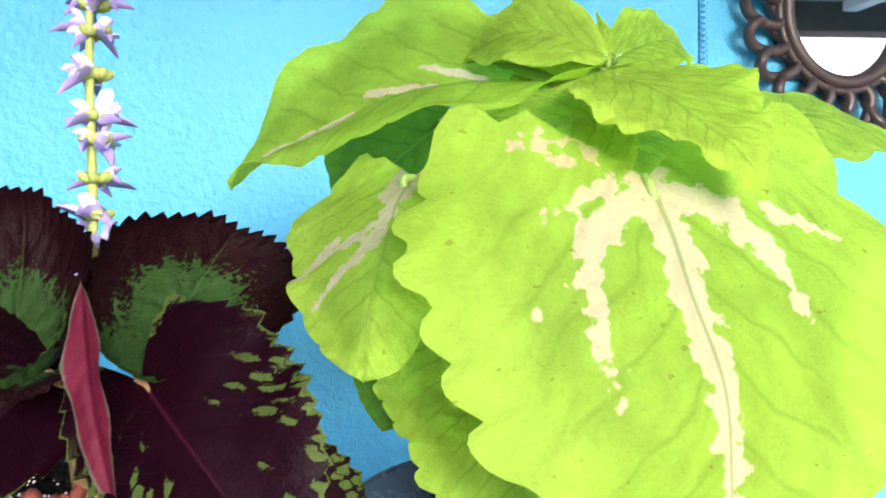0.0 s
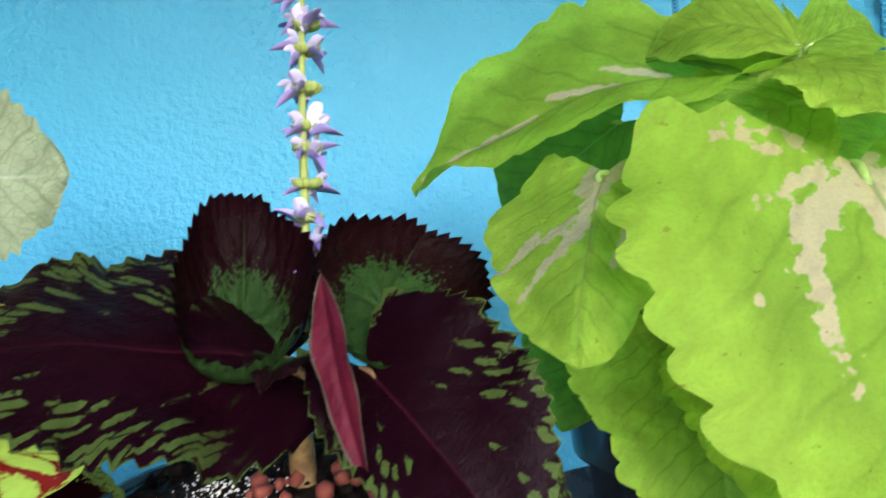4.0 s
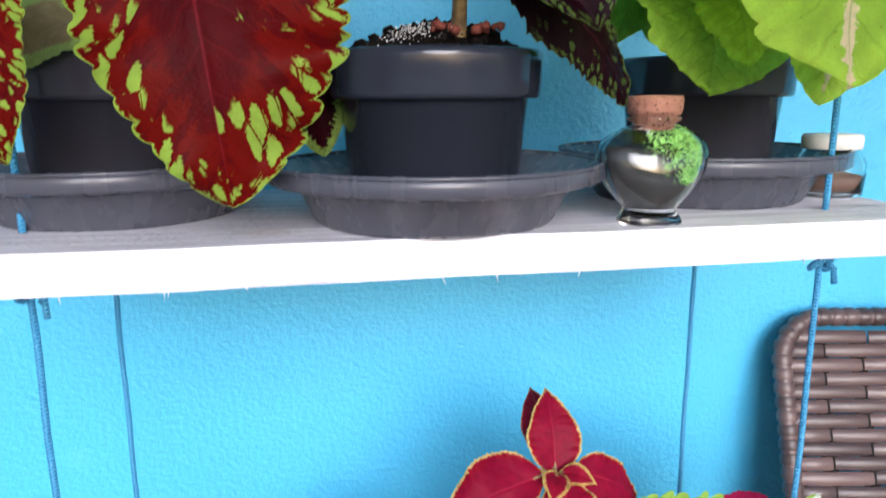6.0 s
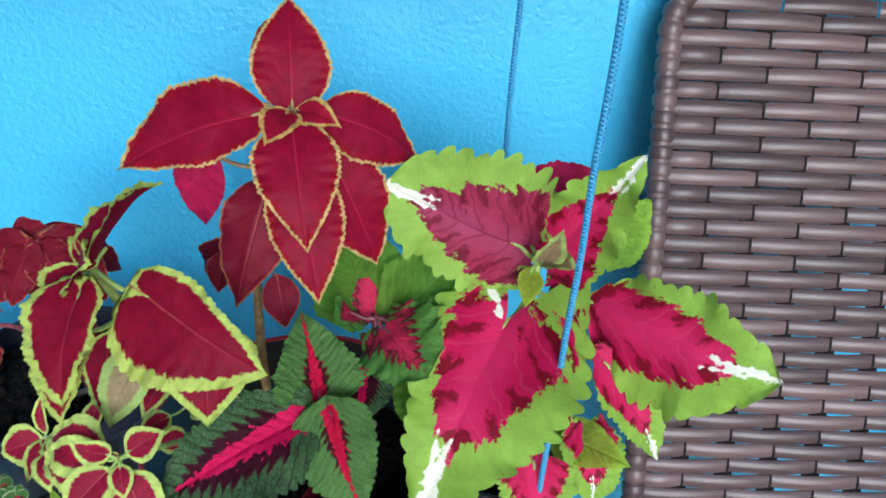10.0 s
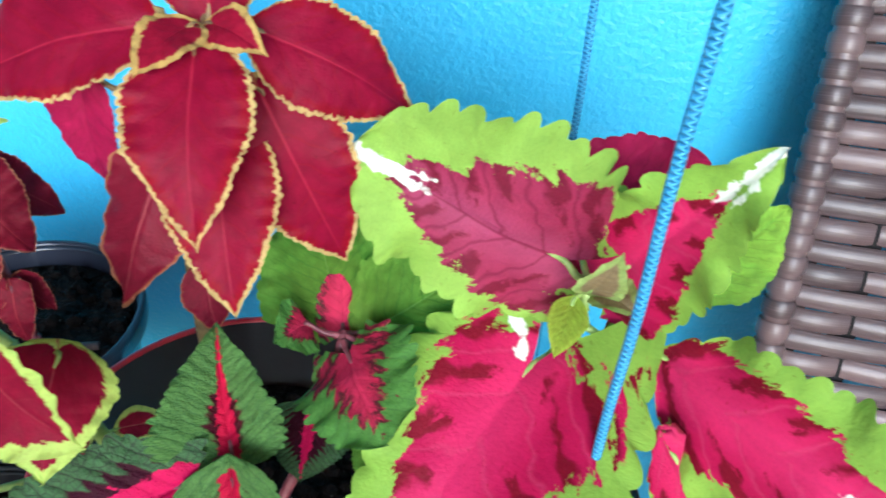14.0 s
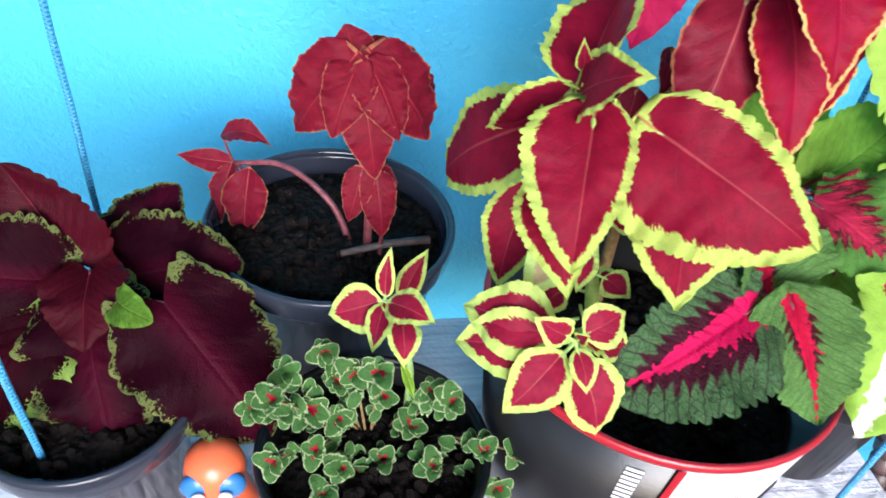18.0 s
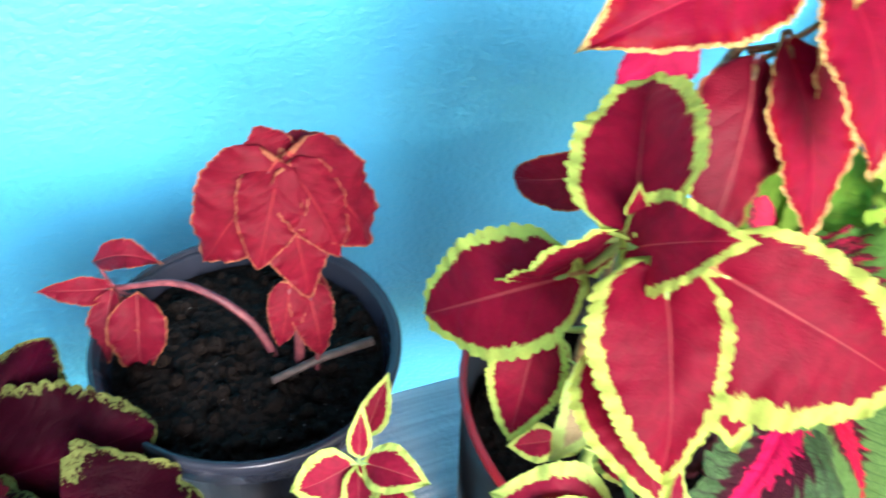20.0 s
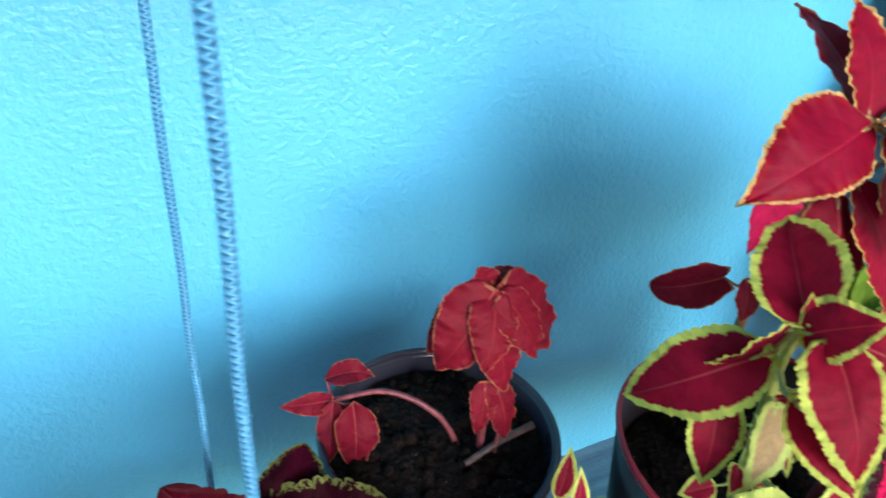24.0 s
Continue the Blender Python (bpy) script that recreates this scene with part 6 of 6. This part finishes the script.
H.leaf("wine", (-0.322, 0.438, 0.652), (-0.362, 0.462, 0.718), 0.034, (0.0, -0.85, 0.5), "broad", hub, arch=0.0, fold=0.35, tooth=0.12)
H.leaf("burgundy", (-0.335, 0.428, 0.646), (-0.412, 0.425, 0.662), 0.042, (-0.1, -0.80, 0.60), "broad", hub, arch=0.10, tooth=0.14)
H.leaf("wine", (-0.312, 0.425, 0.656), (-0.308, 0.372, 0.636), 0.028, (-0.05, -0.7, 0.7), "broad", hub, arch=0.12, tooth=0.10)
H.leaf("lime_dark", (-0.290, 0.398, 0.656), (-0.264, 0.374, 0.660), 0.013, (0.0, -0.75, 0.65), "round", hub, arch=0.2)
H.leaf("burgundy", (-0.300, 0.450, 0.636), (-0.262, 0.498, 0.676), 0.030, (0, -0.5, 0.8), "broad", hub, tooth=0.1)
H.done()

# silver plant at the far end of the board
S = Plant("silver_foliage_plant", (-0.500, 0.420, 0.54), "silver-green quilted foliage plant in a black pot", STEM_GREEN)
S.stem([(-0.50, 0.42, 0.53), (-0.50, 0.42, 0.60)], 0.004, 0.003)
for b, t, w, f in (((-0.525, 0.43, 0.680), (-0.432, 0.400, 0.712), 0.042, (0.05, -0.75, 0.65)), ((-0.525, 0.41, 0.625), (-0.425, 0.400, 0.604), 0.042, (0.05, -0.75, 0.65)), ((-0.520, 0.39, 0.580), (-0.488, 0.360, 0.512), 0.040, (0.1, -0.85, 0.5)), ((-0.530, 0.44, 0.670), (-0.600, 0.42, 0.690), 0.045, (-0.2, -0.7, 0.7)), ((-0.530, 0.40, 0.600), (-0.595, 0.35, 0.560), 0.040, (-0.2, -0.8, 0.5))):
    S.leaf("silver", b, t, w, f, "wide", (-0.50, 0.42, 0.60), r=0.002, arch=0.16, fold=-0.12, pucker=0.045, teeth=22, tooth=0.03)
S.done()

# tiny variegated seedlings: rosettes along thin stems
G = Plant("variegated_seedlings", (-0.125, 0.350, 0.555), "tiny green and cream seedlings with red hearts", STEM_PALE, group="potted coleus plants")
tiny_mesh = []
for kind, ln, w in (("tiny", 0.0125, 0.0052), ("tiny_green", 0.0115, 0.0046), ("tiny", 0.0095, 0.0042)):
    bm = leaf_bm(ln, w, "round", arch=0.15, fold=0.1, teeth=4, tooth=0.32, fine=1.2, seed=len(tiny_mesh) + 3, pucker=0.000)
    me = bpy.data.meshes.new("small_leaf")
    bm.to_mesh(me)
    bm.free()
    me.materials.append(LM[kind])
    me.polygons.foreach_set("use_smooth", [True] * len(me.polygons))
    tiny_mesh.append(me)
rnd = random.Random(31)
ROS = [(-0.188, 0.315, 0.652), (-0.182, 0.340, 0.647), (-0.157, 0.360, 0.642), (-0.126, 0.315, 0.676), (-0.168, 0.335, 0.616), (-0.150, 0.330, 0.610), (-0.164, 0.312, 0.603), (-0.182, 0.325, 0.628), (-0.118, 0.325, 0.568), (-0.085, 0.312, 0.575), (-0.104, 0.318, 0.548), (-0.100, 0.335, 0.590), (-0.030, 0.312, 0.586), (-0.050, 0.318, 0.580), (-0.072, 0.318, 0.556), (-0.078, 0.320, 0.636), (-0.089, 0.335, 0.628), (-0.138, 0.322, 0.560), (-0.148, 0.312, 0.581), (-0.140, 0.330, 0.655), (-0.200, 0.320, 0.640), (-0.160, 0.300, 0.570), (-0.062, 0.303, 0.545), (-0.130, 0.298, 0.538), (-0.190, 0.308, 0.600), (-0.042, 0.300, 0.562), (-0.150, 0.345, 0.630), (-0.120, 0.340, 0.620)]
under = bmesh.new()
for k, c in enumerate(ROS):
    c = Vector(c)
    root = Vector((-0.125 + 0.25 * (c.x + 0.125), 0.352, 0.558))
    part("stem", tube(bmesh.new(), [q - G.base for q in smooth_line([root, (root + c) / 2 + Vector((0, 0.006, -0.004)), c])], [0.0011, 0.0007], 6), STEM_BROWN, G.root)
    tilt = pose(0, 0, 0, rnd.uniform(25, 60), rnd.uniform(-20, 20), 0)
    for j in range(7):
        o = new("small_leaf", tiny_mesh[rnd.choice((0, 0, 1, 2)) if k not in (8, 9, 10, 6, 4) else rnd.choice((0, 0, 2))])
        o.parent = G.root
        sc = rnd.uniform(0.75, 1.25)
        o.matrix_local = Matrix.Translation(c - G.base) @ tilt @ pose(0, 0, 0.001 * (j > 3), 0, 0, j * 51 + rnd.uniform(-14, 14)) @ pose(0, 0.0005, 0.0, rnd.uniform(0, 28) if j < 4 else rnd.uniform(30, 55)) @ Matrix.Diagonal((sc, sc, sc, 1))
    for j in range(3):
        low = c + (root - c) * rnd.uniform(0.12, 0.5)
        sc = rnd.uniform(0.7, 1.15)
        m = Matrix.Translation(low - G.base) @ tilt @ pose(0, 0, 0, 0, 0, j * 60 + rnd.uniform(-25, 25)) @ pose(0, 0.001, 0, rnd.uniform(0, 40)) @ Matrix.Diagonal((sc, sc, sc, 1))
        first = len(under.verts)
        under.from_mesh(tiny_mesh[1])
        under.verts.ensure_lookup_table()
        for v in under.verts[first:]:
            v.co = m @ v.co
tagged(part("undergrowth", under, LM["tiny_green"], G.root, "denser small leaves lower on the stems"), kind="stuff")
G.bm.free()

# owl figurine
ORANGE = make_plain("orange_glaze", (0.72, 0.14, 0.05), 0.3, 0.2)
OBLUE = make_plain("blue_glaze", (0.04, 0.16, 0.42), 0.3, 0.2)
bm = bmesh.new()
lathe(bm, [(0, 0), (0.020, 0.0), (0.024, 0.008), (0.027, 0.03), (0.025, 0.052), (0.020, 0.066), (0.019, 0.076), (0.0205, 0.088), (0.018, 0.100), (0.010, 0.108), (0, 0.110)], 32)
for sx in (-1, 1):
    for r, z, y, mi in ((0.0128, 0.087, -0.0125, 1), (0.0048, 0.088, -0.0225, 2), (0.0024, 0.088, -0.0262, 3)):
        res = bmesh.ops.create_uvsphere(bm, u_segments=16, v_segments=10, radius=r)
        for v in res["verts"]:
            v.co = Vector((v.co.x + sx * 0.0085, v.co.y * 0.6 + y, v.co.z + z))
            for f in v.link_faces:
                f.material_index = mi
res = bmesh.ops.create_cone(bm, segments=8, radius1=0.0035, radius2=0.0, depth=0.008, cap_ends=True)
for v in res["verts"]:
    v.co = Vector((v.co.x, -0.022 - v.co.z * 0.7, v.co.y * 0.8 + 0.080 - v.co.z * 0.5))
ob = tagged(part("owl_figurine", bm, [ORANGE, OBLUE, WHITE, BLACK], None, "glazed orange owl figurine with blue eye rings"), "", "figurine")
ob.location = (-0.231, 0.326, TOP_LOW)


# ---- wicker armchairs by the wall ----
def rounded_back(w, h, r, n=8):
    """Outline of the back, open at the foot."""
    pts = [(0, 0)]
    for cx, cz, a0 in ((r, h - r, math.pi), (w - r, h - r, math.pi / 2)):
        for k in range(n + 1):
            a = a0 - (math.pi / 2) * k / n
            pts.append((cx + r * math.cos(a), cz + r * math.sin(a)))
    pts.append((w, 0))
    return pts


CW, CH, PITCH, SEG = 0.385, 0.735, 0.0183, 0.104


def strand_mesh(length, name):
    bm = bmesh.new()
    n = 8
    rows = []
    for k in range(n + 1):
        u = k / n
        x = (u - 0.5) * length
        y = -0.0064 * math.sin(math.pi * u) ** 0.75 + 0.0036
        rows.append([bm.verts.new((x, y - dy, dz)) for dy, dz in ((-0.0018, -0.0088), (0.0008, -0.0072), (0.0016, 0.0), (0.0008, 0.0072), (-0.0018, 0.0088))])
    for a, b in zip(rows, rows[1:]):
        for j in range(4):
            bm.faces.new((a[j], b[j], b[j + 1], a[j + 1]))
    me = bpy.data.meshes.new(name)
    bm.to_mesh(me)
    bm.free()
    me.materials.append(WICKER)
    me.polygons.foreach_set("use_smooth", [True] * len(me.polygons))
    return me


def ring_mesh():
    bm = bmesh.new()
    pts = [(0.0125 * math.cos(a), 0.0125 * math.sin(a), 0.0) for a in [2 * math.pi * k / 14 for k in range(14)]]
    rows = []
    for dz, dr in ((-0.0070, 0.94), (-0.0045, 1.03), (0.0045, 1.03), (0.0070, 0.94)):
        rows.append([bm.verts.new((x * dr, y * dr, dz)) for x, y, z in pts])
    for a, b in zip(rows, rows[1:]):
        for j in range(14):
            i = (j + 1) % 14
            bm.faces.new((a[j], a[i], b[i], b[j]))
    me = bpy.data.meshes.new("binding")
    bm.to_mesh(me)
    bm.free()
    me.materials.append(WICKER)
    me.polygons.foreach_set("use_smooth", [True] * len(me.polygons))
    return me


def wicker_chair(m, label):
    """x along the back, y towards the wall, z up the reclined back; the origin is the back's lower corner."""
    c = thing("wicker_armchair", (0, 0, 0), label, "armchair", "armchairs along the wall")
    c.matrix_world = m
    bpy.context.view_layer.update()
    lean = pose(0, 0, 0, -22.5, 0, 0)
    full, half, ring = strand_mesh(SEG * 0.97, "strand"), strand_mesh(SEG * 0.475, "strand"), ring_mesh()
    outline = rounded_back(CW, CH, 0.06)
    line = [Vector((x, 0, z)) for x, z in outline]
    fr = part("back_frame", tube(bmesh.new(), line, 0.0105, 12), WICKER, c, "wrapped rattan frame")
    fr.matrix_local = lean
    run, last = 0.0, line[0]
    samples = []
    for a, b in zip(line, line[1:]):
        d = (b - a).length
        while run <= d:
            p = a + (b - a) * (run / d)
            samples.append((p, (b - a).normalized()))
            run += PITCH
        run -= d
    for k, (p, d) in enumerate(samples):
        o = new("binding", ring)
        o.parent = c
        o.matrix_local = lean @ Matrix.Translation(p) @ d.to_track_quat("Z", "Y").to_matrix().to_4x4()
    rows = int((CH - 0.012) / PITCH)
    for k in range(rows):
        z = 0.012 + k * PITCH
        inset = 0.004
        if z > CH - 0.06:
            q = (z - (CH - 0.06)) / 0.06
            inset = 0.06 * (1 - math.sqrt(max(0.0, 1 - q * q))) + 0.004
        x = inset + (SEG * 0.5 if k % 2 else 0.0)
        if k % 2:
            o = new("strand", half)
            o.parent = c
            o.matrix_local = lean @ pose(inset + SEG * 0.25, -0.004, z)
        while x + SEG * 0.5 < CW - inset + 0.01:
            over = x + SEG > CW - inset + 0.01
            o = new("strand", half if over else full)
            o.parent = c
            o.matrix_local = lean @ pose(x + SEG * (0.25 if over else 0.5), -0.004, z + 0.0006 * math.sin(k * 1.7 + x * 40))
            x += SEG
    for k in range(int(CW / (SEG / 2)) + 1):
        x = min(CW - 0.01, max(0.01, k * SEG / 2))
        o = part("warp_cane", box(bmesh.new(), (x - 0.010, -0.0006, 0.005), (x + 0.010, 0.003, CH - 0.02)), CANE, c, "dark upright cane behind the weave", smooth=False)
        o.matrix_local = lean
    # sling seat
    bm = bmesh.new()
    rows_s = []
    for k in range(15):
        u = k / 14
        y = -0.01 - 0.46 * u
        rows_s.append([bm.verts.new((0.01 + (CW - 0.02) * j / 10, y, 0.012 + 0.03 * u - 0.02 * math.sin(math.pi * u) - 0.006 * math.sin(math.pi * j / 10) - (0.04 * max(0, u - 0.86) / 0.14))) for j in range(11)])
    for a, b in zip(rows_s, rows_s[1:]):
        for j in range(10):
            bm.faces.new((a[j], a[j + 1], b[j + 1], b[j]))
    bmesh.ops.solidify(bm, geom=bm.faces[:], thickness=0.006)
    part("seat", bm, FABRIC, c, "dark brown sling seat")
    floor_z = FLOOR - m.translation.z
    for x in (-0.018, CW + 0.018):
        s = -1 if x < 0 else 1
        pts = smooth_line([(x, 0.005, 0.010), (x + s * 0.012, -0.030, 0.085), (x + s * 0.018, -0.090, 0.160), (x + s * 0.020, -0.190, 0.185), (x + s * 0.020, -0.33, 0.175), (x + s * 0.020, -0.43, 0.13), (x + s * 0.015, -0.475, 0.0), (x + s * 0.015, -0.50, floor_z)], 8)
        part("armrest", tube(bmesh.new(), pts, 0.0155, 14), TUBE, c, "bent black steel tube")
        part("rear_leg", tube(bmesh.new(), smooth_line([(x, 0.005, 0.02), (x, 0.03, -0.2), (x, 0.09, floor_z)], 6), 0.0125, 12), TUBE, c, "black steel tube")
        part("seat_rail", tube(bmesh.new(), [(x * 1.0, 0.0, 0.008), (x, -0.47, 0.02)], 0.011, 12), TUBE, c, "black steel tube")
    part("front_rail", tube(bmesh.new(), [(-0.018, -0.47, 0.02), (CW + 0.018, -0.47, 0.02)], 0.011, 12), TUBE, c, "black steel tube")
    part("rear_rail", tube(bmesh.new(), [(-0.018, 0.004, 0.004), (CW + 0.018, 0.004, 0.004)], 0.011, 12), TUBE, c, "black steel tube")
    return c


wicker_chair(pose(0.425, 0.365, 0.300, 0, 0, -10.5), "brown woven rattan armchair with black tube arms beside the plants")
wicker_chair(pose(1.070, 0.325, 0.290, 0, 0, -8.0), "brown woven rattan armchair further along the wall")

# ---- round mirror in a carved chain frame ----
MX, MZ = 0.747, 1.637
mirror = thing("wall_mirror", (0, 0, 0), "round mirror in a dark carved chain-link frame", "mirror")
mirror.matrix_world = pose(MX, wall_y(MX) - 0.004, MZ, 0, 0, math.degrees(SKEW))
bpy.context.view_layer.update()
MIRROR = Nodes("mirror_silvering").set((0.86, 0.88, 0.88), 0.02, 1.0)
bm = bmesh.new()
bmesh.ops.create_circle(bm, cap_ends=True, segments=64, radius=0.079)
o = part("glass", bm, MIRROR, mirror, "plain mirror glass", smooth=False)
o.matrix_local = pose(0, -0.010, 0, 90, 0, 0)
for r, rr in ((0.082, 0.0085), (0.092, 0.0045)):
    pts = [(r * math.cos(a), -0.012, r * math.sin(a)) for a in [2 * math.pi * k / 72 for k in range(72)]]
    part("inner_ring", tube(bmesh.new(), pts, rr, 12, closed=True), CARVED, mirror)
link = bmesh.new()
pts = []
for k in range(28):
    a = 2 * math.pi * k / 28
    pts.append((0.017 * math.cos(a) + 0.009 * math.sin(a), -0.004 * math.sin(2 * a), 0.026 * math.sin(a)))
tube(link, pts, 0.0066, 10, closed=True)
link_me = bpy.data.meshes.new("chain_link")
link.to_mesh(link_me)
link.free()
link_me.materials.append(CARVED)
link_me.polygons.foreach_set("use_smooth", [True] * len(link_me.polygons))
for k in range(22):
    a = 2 * math.pi * k / 22
    o = new("chain_link", link_me)
    o.parent = mirror
    o.matrix_local = pose(0.115 * math.cos(a), -0.013, 0.115 * math.sin(a), 0, -math.degrees(a) + 90, 0) @ pose(0, 0, 0, 12, 0, 0)

# ---- floor tiles near the chairs, laid last ----
tile_bm = bmesh.new()
box(tile_bm, (-0.0975, -0.0975, -0.004), (0.0975, 0.0975, 0.004), 0.002)
tile_me = bpy.data.meshes.new("tile")
tile_bm.to_mesh(tile_me)
tile_bm.free()
tile_me.materials.append(TILE)
floor_ob = bpy.data.objects["floor"]
for i in range(13):
    for j in range(9):
        x, y = 0.35 + 0.2 * i, -1.05 + 0.2 * j
        if y + 0.1 > wall_y(x):
            continue
        o = new("tile", tile_me)
        o.parent = floor_ob
        o.location = (x, y, FLOOR)
